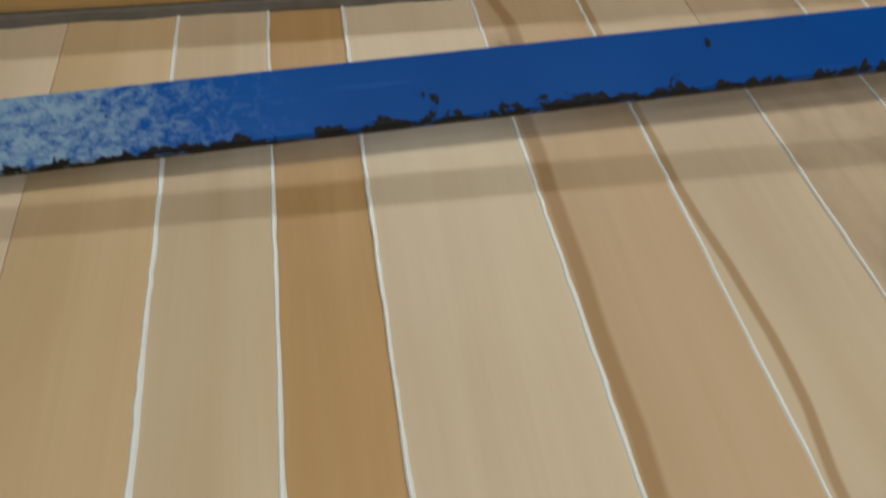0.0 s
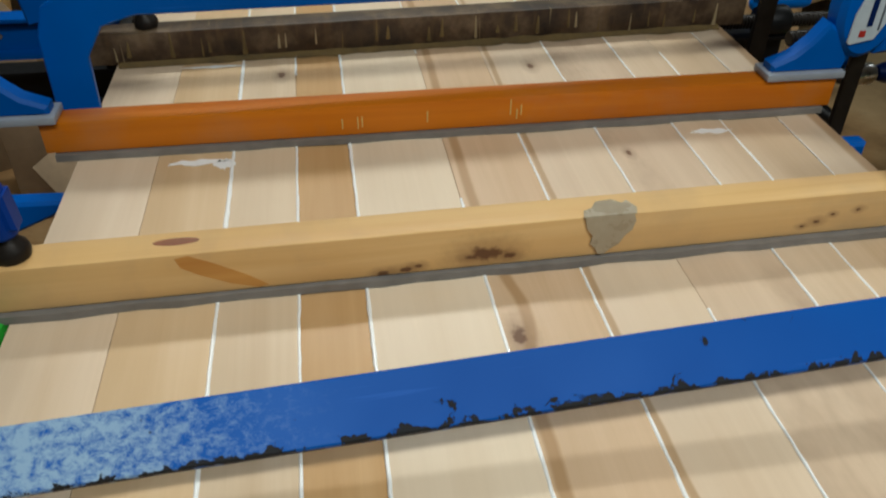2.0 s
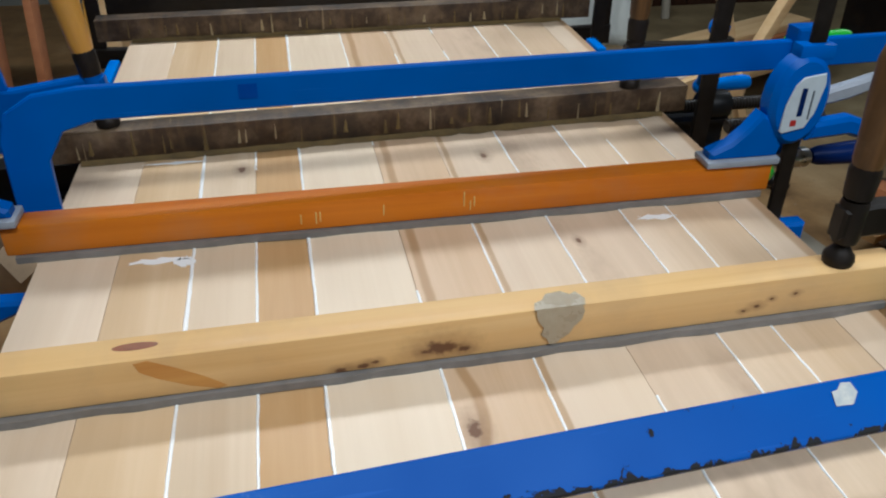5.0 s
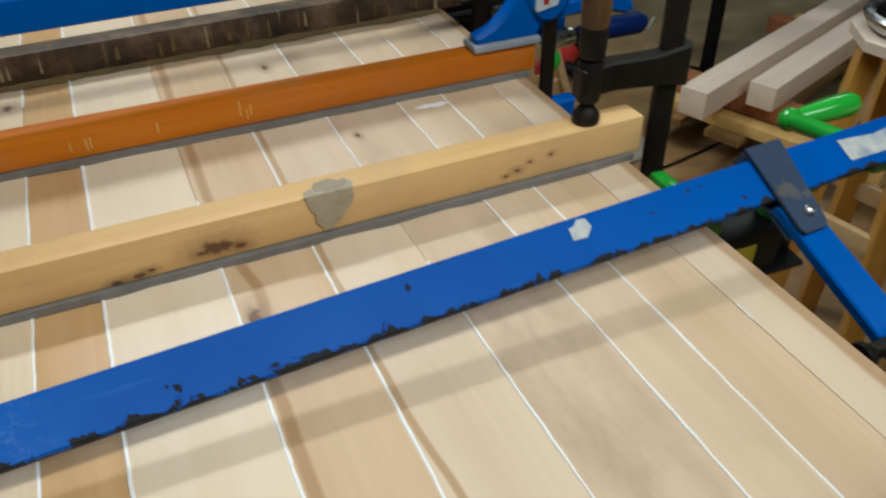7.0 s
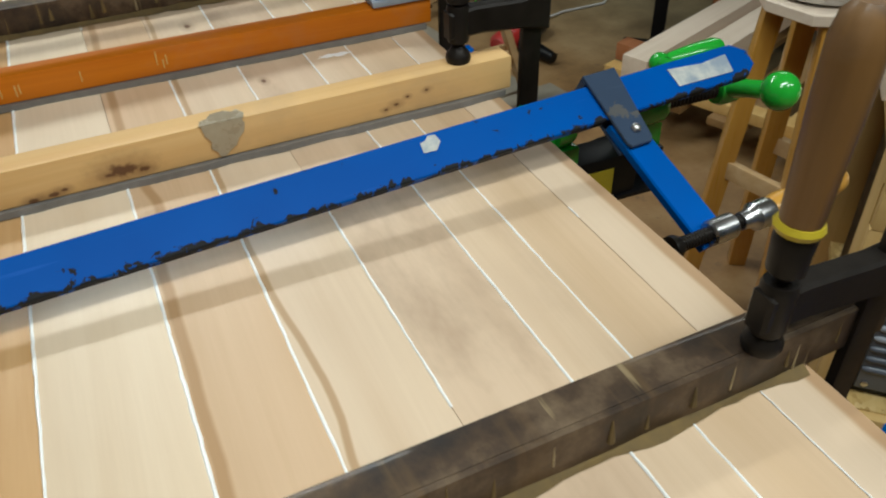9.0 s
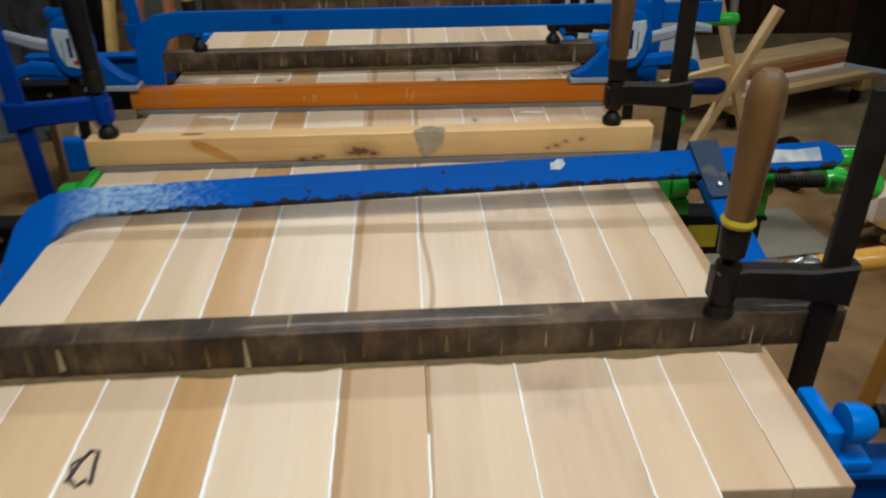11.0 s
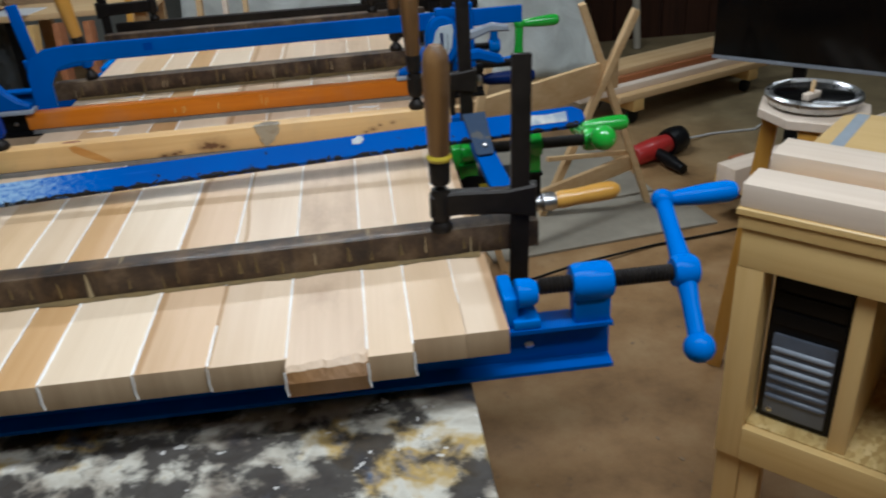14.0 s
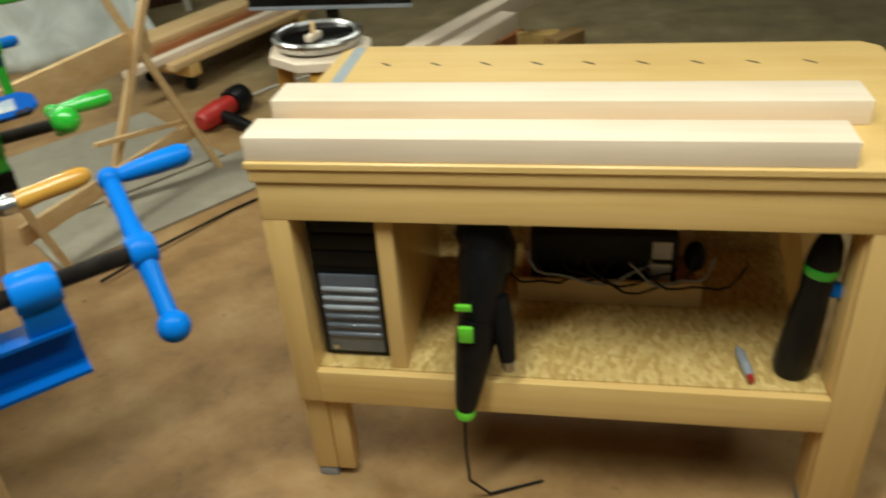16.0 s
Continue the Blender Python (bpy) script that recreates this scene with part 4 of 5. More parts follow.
rack_clamp(1.45, 0.972, 1.055, 1.085, (0.012, 0.105), "black rail clamp with green crank handle under the panel", black_plastic, black_plastic, green_paint, -0.45, 0, 0.062)
rack_clamp(1.66, 0.972, 1.055, 1.05, (0.03, -0.06), "blue steel rack clamp under the panel's far end", blue_clean, blue_bright, blue_bright, -0.5, 0)

# ---- work table below ----
table = thing("work_table", "low work table covered in spilt paint and plaster under the panel", "table")
part("tabletop", Mesh().box(0.02, 0.855, -0.62, 2.0, 0.928, 0.972, 0.006), table_top_paint, table)
for x in (0.06, 0.815):
    for y in (-0.55, 0.7, 1.93):
        part("leg", Mesh().box(x - 0.035, x + 0.035, y - 0.035, y + 0.035, 0, 0.928, 0.004), lath_wood, table)
for x in (0.06, 0.815):
    part("rail", Mesh().box(x - 0.02, x + 0.02, -0.515, 0.665, 0.82, 0.925, 0.003), dark_board, table)

# ---- workbench ----
bench = thing("workbench", "varnished pine workbench with open shelf and divider", "workbench", pose(1.532, 0.564, 0, 0, 0, -43.98))
top = Mesh().plate([(-0.062, -0.012), (1.30, -0.012), (1.325, 0.01), (1.325, 0.66), (1.285, 0.70), (0.0, 0.70), (-0.03, 0.66)], Matrix.Translation((0, 0, 0.936)), 0.018, 0.003)
part("worktop", top, bench_wood_x, bench)
part("edge_strip", Mesh().box(-0.058, 1.30, -0.006, 0.022, 0.897, 0.9268, 0.002), bench_wood_x, bench)
part("apron", Mesh().box(-0.05, 1.26, 0.002, 0.024, 0.804, 0.8968, 0.002), bench_wood_x, bench)
part("back_apron", Mesh().box(-0.0, 1.26, 0.64, 0.66, 0.804, 0.9268, 0.002), bench_wood_x, bench)
for u0, u1, v0, v1 in ((-0.052, 0.006, 0.0245, 0.09), (1.155, 1.24, 0.0245, 0.10), (-0.02, 0.04, 0.575, 0.638), (1.18, 1.24, 0.575, 0.638)):
    part("leg", Mesh().box(u0, u1, v0, v1, 0.035 if v0 < 0.1 else 0.0, 0.9266, 0.003), bench_wood_z, bench)
    if v0 < 0.1:
        part("foot", Mesh().box(u0 + 0.004, u1 - 0.004, v0 + 0.004, v1 - 0.004, 0, 0.0348, 0.004), grey_plastic, bench, "grey levelling foot")
part("inner_post", Mesh().box(0.007, 0.052, 0.03, 0.08, 0.03, 0.2918, 0.002), bench_wood_z, bench)
part("leg_front", Mesh().box(-0.052, 0.006, 0.003, 0.0242, 0.292, 0.8038, 0.002), bench_wood_z, bench)
part("leg_front", Mesh().box(1.16, 1.26, 0.003, 0.0242, 0.0, 0.8038, 0.002), bench_wood_z, bench)
part("shelf", Mesh().box(0.0065, 1.154, 0.022, 0.635, 0.366, 0.389, 0.001), osb, bench, "chipboard shelf")
part("shelf_edge", Mesh().box(0.0065, 1.159, 0.0, 0.0215, 0.292, 0.386, 0.002), bench_wood_x, bench)
part("divider", Mesh().box(0.185, 0.223, 0.026, 0.52, 0.3895, 0.895, 0.002), bench_wood_z, bench)
part("back_panel", Mesh().box(0.02, 1.18, 0.6, 0.612, 0.30, 0.80, 0.001), osb, bench, "chipboard back panel")
part("brace", Mesh().bar((1.05, 0.30, 0.79), (1.15, 0.30, 0.40), 0.03, 0.045, 0.002), bench_wood_z, bench)
part("tape_mark", Mesh().box(0.0, 0.03, 0.33, 0.69, 0.9452, 0.9457, 0), plain("blue_grey_tape", (0.33, 0.38, 0.43), 0.5, 0, 0, 0.25, 40, 0.1), bench, "blue-grey tape strip")
part("tape_mark", Mesh().box(0.031, 0.13, 0.34, 0.362, 0.9452, 0.9457, 0), bpy.data.materials["blue_grey_tape"], bench, "blue-grey tape strip")
for k in range(9):
    u = 0.10 + 0.128 * k
    part("dog_slot", Mesh().bar((u, 0.565, 0.9452), (u + 0.026, 0.545, 0.9452), 0.007, 0.0008, 0.0002), pencil_black, bench, "dark worn slot")

B = pose(1.532, 0.564, 0, 0, 0, -43.98)
for u0, u1, v0, v1, lab in ((-0.058, 1.10, -0.006, 0.092, "pale planed beam along the bench's front edge"), (-0.062, 1.172, 0.185, 0.295, "pale planed beam lying on the bench")):
    single("timber_beam", Mesh().box(u0, u1, v0, v1, 0.9454, 0.997, 0.003), beam_wood, lab, "beam", B, "beams on the bench")

tower = thing("computer_tower", "black and slate computer tower with louvred front in the bench", "computer", B @ pose(0.098, 0.07, 0.3892))
part("case", Mesh().box(-0.082, 0.082, 0.012, 0.40, 0.004, 0.405, 0.003), black_plastic, tower)
part("bezel", Mesh().box(-0.084, 0.084, -0.004, 0.0118, 0.002, 0.407, 0.005), black_plastic, tower)
part("front_panel", Mesh().box(-0.068, 0.068, -0.014, -0.0042, 0.02, 0.24, 0.006), slate_plastic, tower, "slate front panel")
for k in range(6):
    z = 0.072 + 0.026 * k
    part("louvre", Mesh().lathe((-0.066, -0.013, z), (0.066, -0.013, z), [(0, 0.004), (0.06, 0.0075), (0.94, 0.0075), (1, 0.004)], 10), grey_plastic if k > 2 else slate_plastic, tower)
for k in range(3):
    part("drive_cover", Mesh().box(-0.074, 0.074, -0.009, -0.0042, 0.262 + 0.045 * k, 0.300 + 0.045 * k, 0.002), black_plastic, tower)
part("badge", Mesh().ball((-0.052, -0.0155, 0.034), 0.007, (1, 0.2, 1)), steel, tower)

saw = thing("power_tool", "black and lime-green cordless tool leaning over the shelf edge", "power tool", B @ pose(-0.010, 0, -0.012))
body = Mesh().lathe((0.430, 0.10, 0.79), (0.410, 0.02, 0.56), [(0, 0.03), (0.15, 0.052), (0.4, 0.058), (0.8, 0.048), (1, 0.042)], 16)
body.lathe((0.410, 0.02, 0.57), (0.375, -0.035, 0.33), [(0, 0.044), (0.25, 0.046), (0.6, 0.036), (0.9, 0.026), (1, 0.018)], 16)
part("body", body, black_plastic, saw)
body = Mesh().lathe((0.395, 0.09, 0.80), (0.455, 0.07, 0.66), [(0, 0.03), (0.2, 0.055), (0.7, 0.058), (1, 0.035)], 16)
part("motor_housing", body, black_plastic, saw)
part("grip_band", Mesh().box(0.372, 0.405, -0.046, -0.034, 0.545, 0.585, 0.004), lime_plastic, saw, "lime-green badge")
part("collar", Mesh().lathe((0.377, -0.032, 0.34), (0.374, -0.036, 0.318), [(0, 0.023), (0.5, 0.025), (1, 0.020)], 14), lime_plastic, saw, "lime-green collar")
part("switch", Mesh().box(0.368, 0.402, -0.036, -0.026, 0.622, 0.637, 0.003), lime_plastic, saw)
part("front_handle", Mesh().lathe((0.455, 0.03, 0.62), (0.475, -0.005, 0.47), [(0, 0.022), (0.5, 0.026), (1, 0.018)], 14), black_plastic, saw)
part("chuck", Mesh().lathe((0.473, -0.004, 0.478), (0.480, -0.012, 0.445), [(0, 0.016), (0.4, 0.017), (1, 0.012)], 12), steel, saw)
part("cable", Mesh().sweep([(0.374, -0.036, 0.32), (0.372, -0.042, 0.22), (0.375, -0.03, 0.1), (0.42, 0.0, 0.022), (0.55, 0.06, 0.0165)], 0.004, 8), black_plastic, saw)

tray = thing("tool_tray", "brown wooden tray with black power strip and tangled cables", "tray", B @ pose(0.66, 0.40, 0.3892))
part("tray_base", Mesh().box(-0.2, 0.26, -0.07, 0.14, 0.0, 0.012, 0.002), red_wood, tray)
part("tray_wall", Mesh().box(-0.2, 0.26, -0.082, -0.0705, 0.0, 0.07, 0.002), lath_wood, tray)
part("tray_wall", Mesh().box(-0.2, 0.26, 0.1405, 0.152, 0.0, 0.14, 0.002), lath_wood, tray)
strip = part("power_strip", Mesh().box(-0.17, 0.2, -0.03, 0.07, 0.0125, 0.175, 0.008), black_plastic, tray, "black charger block")
for k in range(2):
    part("socket", Mesh().box(0.135, 0.185, -0.036, -0.0302, 0.045 + 0.065 * k, 0.095 + 0.065 * k, 0.003), label_white, strip)
part("plug", Mesh().ball((0.245, 0.0, 0.10), 0.035, (0.8, 1, 1.2)), black_plastic, tray)
rr = random.Random(31)
for k in range(7):
    c0, wide, deep = -0.12 + 0.055 * k + rr.uniform(-0.02, 0.02), rr.uniform(0.09, 0.17), rr.uniform(0.06, 0.13)
    loop = [(c0 + wide * math.cos(math.pi + math.pi * j / 12), -0.088 - 0.012 * math.sin(math.pi * j / 12) - 0.004 * k, 0.155 - deep * math.sin(math.pi * j / 12) + 0.01 * math.sin(j * 1.3 + k)) for j in range(13)]
    part("cable", Mesh().sweep([(x, y, max(z, 0.012)) for x, y, z in loop], 0.0032, 6), (black_plastic, black_plastic, grey_plastic)[k % 3], tray)

gun = thing("cordless_tool", "black tall cordless tool with blue trigger on the shelf", "power tool", B @ pose(1.09, 0.09, 0.3893, 0, 4, 0))
part("body", Mesh().lathe((0, 0, 0), (0, 0, 0.37), [(0, 0.036), (0.05, 0.042), (0.45, 0.037), (0.6, 0.032), (0.8, 0.036), (0.93, 0.028), (1, 0.014)], 18), black_plastic, gun)
part("band", Mesh().lathe((0, 0, 0.268), (0, 0, 0.292), [(0, 0.0345), (0.5, 0.0375), (1, 0.0355)], 18), green_paint, gun, "dark green band")
part("trigger", Mesh().box(0.02, 0.055, -0.012, 0.012, 0.215, 0.245, 0.005), blue_bright, gun)
glue_tube = thing("glue_tube", "small blue and white squeezed glue tube on the shelf", "tube", B @ pose(0.985, 0.05, 0.3893))
part("tube_body", Mesh().lathe((0, 0.10, 0.012), (0.012, 0.0, 0.012), [(0, 0.004), (0.2, 0.011), (0.8, 0.0118), (1, 0.008)], 12), grey_plastic, glue_tube)
part("cap", Mesh().lathe((0.012, 0.0, 0.012), (0.014, -0.018, 0.012), [(0, 0.008), (1, 0.006)], 12), red_plastic, glue_tube)

# ---- stool, screen and floor things on the right ----
stool = thing("stool", "home-made stool with eight-sided pale top and orange legs", "stool", pose(1.98, 1.215, 0, 0, 0, 12))
octo = [(0.150 * math.cos(math.radians(22.5 + 45 * k)), 0.158 * math.sin(math.radians(22.5 + 45 * k))) for k in range(8)]
part("seat", Mesh().plate(octo, Matrix.Translation((0, 0, 0.906)), 0.028, 0.003), beam_wood, stool)
for sx, sy in ((1, 1), (1, -1), (-1, 1), (-1, -1)):
    part("leg", Mesh().bar((0.075 * sx, 0.075 * sy, 0.8915), (0.13 * sx, 0.13 * sy, 0.0), 0.05, 0.045, 0.004), handle_yellow, stool)
    if sy < 0:
        part("corner_brace", Mesh().bar((0.02 * sx, 0.088 * sy, 0.885), (0.10 * sx, 0.094 * sy, 0.77), 0.018, 0.035, 0.002, (0, 1, 0)), lath_wood, stool)
for e in (1, -1):
    part("stretcher", Mesh().bar((0.105 * e, -0.1, 0.45), (0.105 * e, 0.1, 0.45), 0.022, 0.05, 0.003), lath_wood, stool)
pan = thing("round_dish", "black round dish with polished silver rim on the stool", "dish", pose(1.98, 1.228, 0.9203))
part("bowl", Mesh().lathe((0, 0, 0), (0, 0, 0.030), [(0, 0.085), (0.3, 0.118), (1, 0.128)], 32), steel, pan)
part("inner_disc", Mesh().lathe((0, 0, 0.0302), (0, 0, 0.036), [(0, 0.106), (0.5, 0.106), (1, 0.100)], 32), black_gloss, pan, "glossy black disc")
ring = Mesh().sweep([(0.119 * math.cos(0.19635 * k), 0.119 * math.sin(0.19635 * k), 0.031) for k in range(33)], 0.011, 8)
part("rim", ring, steel, pan, "polished silver rim")
chip = thing("wood_offcut", "small pale wood offcut lying on the dish", "offcut", pose(1.945, 1.18, 0.9565, 0, 0, 30))
part("block", Mesh().box(-0.030, 0.030, -0.010, 0.010, 0, 0.018, 0.002), beam_wood, chip)
part("splinter", Mesh().bar((0.0, 0.0, 0.018), (0.012, 0.004, 0.048), 0.011, 0.009, 0.001), lath_wood, chip)

tv = thing("flat_screen", "large black flat screen with thin silver lower edge on a stand", "screen", pose(2.77, 2.74, 0, 0, 0, -43))
part("panel", Mesh().box(-0.41, 0.41, 0.0, 0.035, 0.578, 1.10, 0.006), black_gloss, tv)
part("lower_edge", Mesh().box(-0.41, 0.41, -0.004, 0.03, 0.56, 0.5778, 0.003), grey_plastic, tv, "silver lower edge")
part("stand_post", Mesh().box(-0.03, 0.03, 0.036, 0.07, 0.02, 0.9, 0.004), black_plastic, tv)
part("stand_foot", Mesh().box(-0.16, 0.16, -0.06, 0.16, 0, 0.0198, 0.005), black_plastic, tv)

DOLLY = pose(2.694, 2.397, 0, 0, 0, 22)
dolly = thing("dolly", "low wooden dolly on white castors under long beams", "dolly", DOLLY)
for v in (-0.60, -0.37, -0.12, 0.12):
    part("deck_board", Mesh().box(-0.42, 0.9, v - 0.07, v + 0.07, 0.115, 0.145, 0.003), aged_board if v > -0.5 else pine_wood, dolly)
for u in (-0.34, 0.8):
    part("crosspiece", Mesh().box(u - 0.035, u + 0.035, -0.67, 0.19, 0.1455, 0.19, 0.003), pine_wood, dolly)
for u in (-0.18, 0.8):
    for v in (-0.60, 0.12):
        wheel = part("castor", Mesh().lathe((u, v - 0.014, 0.052), (u, v + 0.014, 0.052), [(0, 0.042), (0.2, 0.052), (0.8, 0.052), (1, 0.042)], 20), bucket_white, dolly, "white castor wheel")
        part("fork", Mesh().box(u - 0.02, u + 0.02, v - 0.022, v + 0.022, 0.098, 0.1148, 0.002), steel, wheel)
for u in (-0.26, 0.54):
    part("bearer", Mesh().box(u - 0.04, u + 0.04, -0.34, 0.19, 0.1905, 0.26, 0.003), red_wood, dolly)
for v, u0, u1, h in ((-0.06, -0.58, 1.62, 0.1), (-0.205, -0.36, 1.1, 0.09)):
    single("timber_beam", Mesh().box(u0, u1, v - 0.05, v + 0.05, 0.2604, 0.2604 + h, 0.003), beam_wood, "long pale sawn beam stacked on the dolly", "beam", DOLLY, "beams on the dolly")

horse = thing("sawhorse", "sawhorse of crossed pale laths with a wide plank", "sawhorse")
for p, q in (((1.685, 2.60, 0.965), (2.03, 2.60, 0.0)), ((1.915, 2.57, 0.93), (1.50, 2.57, 0.0)), ((1.0, 2.14, 0.90), (1.24, 2.10, 0.0)), ((1.20, 2.09, 0.88), (0.98, 2.09, 0.0))):
    part("leg", Mesh().bar(p, q, 0.028, 0.05, 0.002, (0, 1, 0)), lath_wood, horse)
part("plank", Mesh().bar((1.05, 2.20, 0.62), (1.86, 2.635, 0.645), 0.026, 0.135, 0.002), lath_wood, horse, "wide planed plank")
part("brace", Mesh().bar((1.12, 2.16, 0.19), (1.96, 2.63, 0.215), 0.022, 0.075, 0.002), lath_wood, horse)
part("brace", Mesh().bar((1.50, 2.44, 0.34), (1.93, 2.63, 0.26), 0.018, 0.02, 0.002), lath_wood, horse)

cart = thing("timber_cart", "low timber cart with castors carrying planks", "cart", pose(2.55, 4.05, 0, 0, 0, 24))
part("deck", Mesh().box(-0.5, 0.75, -0.26, 0.2, 0.16, 0.2, 0.004), lath_wood, cart)
for u in (-0.35, 0.62):
    part("crosspiece", Mesh().box(u - 0.04, u + 0.04, -0.26, 0.2, 0.09, 0.1598, 0.003), pine_wood, cart)
    for v in (-0.2, 0.14):
        part("castor", Mesh().lathe((u, v - 0.014, 0.045), (u, v + 0.014, 0.045), [(0, 0.036), (0.2, 0.045), (0.8, 0.045), (1, 0.036)], 16), black_plastic, cart, "black castor wheel")
for k, (v, z, mat, u0, u1, lab) in enumerate(((0.05, 0.2004, red_wood, -0.6, 0.9, "red-brown board on the timber cart"), (-0.17, 0.2004, beam_wood, -0.75, 0.85, "pale square lath on the timber cart"), (0.08, 0.2414, lath_wood, -0.5, 0.8, "pale plank stacked on the timber cart"))):
    single("plank", Mesh().box(u0, u1, v - (0.03 if k == 1 else 0.1), v + (0.03 if k == 1 else 0.1), z, z + 0.04, 0.003), mat, lab, "plank", pose(2.55, 4.05, 0, 0, 0, 24), "planks on the cart")

single("sheet_board", Mesh().box(-0.45, 0.45, -0.42, 0.42, 0.0005, 0.016, 0.002), grey_board, "grey sheet of board lying on the floor", "board", pose(1.59, 3.056, 0, 0, 0, 8.4))
single("sheet_board", Mesh().box(-0.530, 0.530, -0.2, 0.2, 0.0005, 0.012, 0.002), grey_board, "narrow grey board lying on the floor", "board", pose(1.701, 2.431, 0, 0, 0, 8.4))
drill = thing("angle_grinder", "red and black power tool lying on the floor", "power tool", pose(2.24, 3.12, 0, 0, 0, 30) @ Matrix.Scale(1.25, 4))
part("body", Mesh().lathe((-0.12, 0, 0.05), (0.08, 0, 0.055), [(0, 0.03), (0.1, 0.045), (0.6, 0.048), (1, 0.04)], 16), red_plastic, drill)
part("motor", Mesh().lathe((0.081, 0, 0.055), (0.19, 0, 0.06), [(0, 0.055), (0.3, 0.06), (0.8, 0.055), (1, 0.035)], 16), black_plastic, drill)
part("handle", Mesh().lathe((-0.02, -0.03, 0.05), (-0.05, -0.20, 0.028), [(0, 0.022), (0.5, 0.028), (1, 0.02)], 14), black_plastic, drill)
part("cable", Mesh().sweep([(0.19, 0, 0.06), (0.27, 0.03, 0.02), (0.42, 0.02, 0.006), (0.6, -0.08, 0.006), (0.72, -0.05, 0.006)], 0.005, 8), bucket_white, drill)
single("power_cable", Mesh().sweep([(1.30, 1.95, 0.02), (1.55, 2.05, 0.02), (1.9, 2.16, 0.008), (2.25, 2.22, 0.007), (2.6, 2.30, 0.007)], 0.006, 8), black_plastic, "black cable lying on the floor", "cable")
rr = random.Random(77)
for k in range(6):
    x, y = 3.55 + rr.uniform(-0.3, 0.3), 2.25 + rr.uniform(-0.22, 0.22)
    w = rr.uniform(0.04, 0.12)
    single("wood_offcut", Mesh().box(-w, w, -0.03, 0.03, 0.0004, rr.uniform(0.03, 0.09), 0.002), (lath_wood, red_wood, handle_yellow)[k % 3], "brown wood offcut on the floor", "offcut", pose(x, y, 0, 0, 0, rr.uniform(0, 180)), "offcuts on the floor")
rr = random.Random(3)
crumbs = Mesh()
for k in range(110):
    x, y = rr.uniform(0.95, 4.2), rr.uniform(-0.4, 4.2)
    s = rr.uniform(0.002, 0.006)
    crumbs.box(x - s * 1.5, x + s * 1.5, y - s, y + s, 0.0003, s * 0.5, 0, Matrix.Translation((x, y, 0)) @ pose(0, 0, 0, 0, 0, rr.uniform(0, 180)) @ Matrix.Translation((-x, -y, 0)))
single("shavings", crumbs, cardboard, "scattered wood crumbs and shavings on the floor", "shavings", kind="stuff", smooth=False)


# ---- far end: film sheet, dark boards, left table ----
def drape(x0, x1, y, z1, seed, wave=0.06, slant=0.0):
    shape = Mesh()
    nx, nz = 60, 30
    for j in range(nz + 1):
        for i in range(nx + 1):
            u, w = i / nx, j / nz
            z = w * z1
            x = x0 + (x1 - x0) * u + slant * (1 - w) * u + 0.03 * noise.noise((u * 3, w * 4, seed))
            yy = y + wave * noise.noise((u * 9, w * 1.6, seed)) + wave * 0.6 * noise.noise((u * 22 + w * 6, w * 9, seed + 3)) - 0.25 * (1 - w) ** 2
            shape.v.append((x, yy, z))
    for j in range(nz):
        for i in range(nx):
            a = j * (nx + 1) + i
            shape.f.append([a, a + 1, a + nx + 2, a + nx + 1])
    return shape


sheet = single("plastic_sheet", drape(-0.45, 1.75, 5.1, 2.3, 2, 0.09, 0.75), film_milky, "milky wrinkled polythene sheet hung as a curtain", "plastic sheet")
sheet.modifiers.new("thickness", "SOLIDIFY").thickness = 0.003
screen_wall = thing("board_partition", "dark brown board partition behind the workshop", "partition", pose(0, 5.7, 0))
for k in range(15):
    x = 1.2 + k * 0.2
    part("board", Mesh().box(x + 0.004, x + 0.196, 0, 0.025, 0.0, 2.6, 0.003), dark_board, screen_wall)
part("rail", Mesh().box(1.2, 4.2, 0.026, 0.07, 1.2, 1.3, 0.003), dark_board, screen_wall)
pole = thing("pole", "pale wooden pole leaning against the dark boards", "pole", Matrix())
part("shaft", Mesh().rod((2.9, 5.4, 0.0), (2.83, 5.66, 2.2), 0.03, 0.028), grey_board, pole)
cart2 = thing("cabinet", "dark machine cabinet standing far behind the bench", "cabinet", pose(5.3, 4.3, 0, 0, 0, -35))
part("body", Mesh().box(-0.45, 0.45, -0.3, 0.3, 0.06, 1.1, 0.01), black_plastic, cart2)
part("plinth", Mesh().box(-0.42, 0.42, -0.27, 0.27, 0, 0.0598, 0.004), dark_steel, cart2)
part("door", Mesh().box(-0.42, -0.05, -0.318, -0.3005, 0.1, 1.05, 0.004), slate_plastic, cart2)
part("door", Mesh().box(0.0, 0.42, -0.318, -0.3005, 0.1, 1.05, 0.004), black_plastic, cart2)

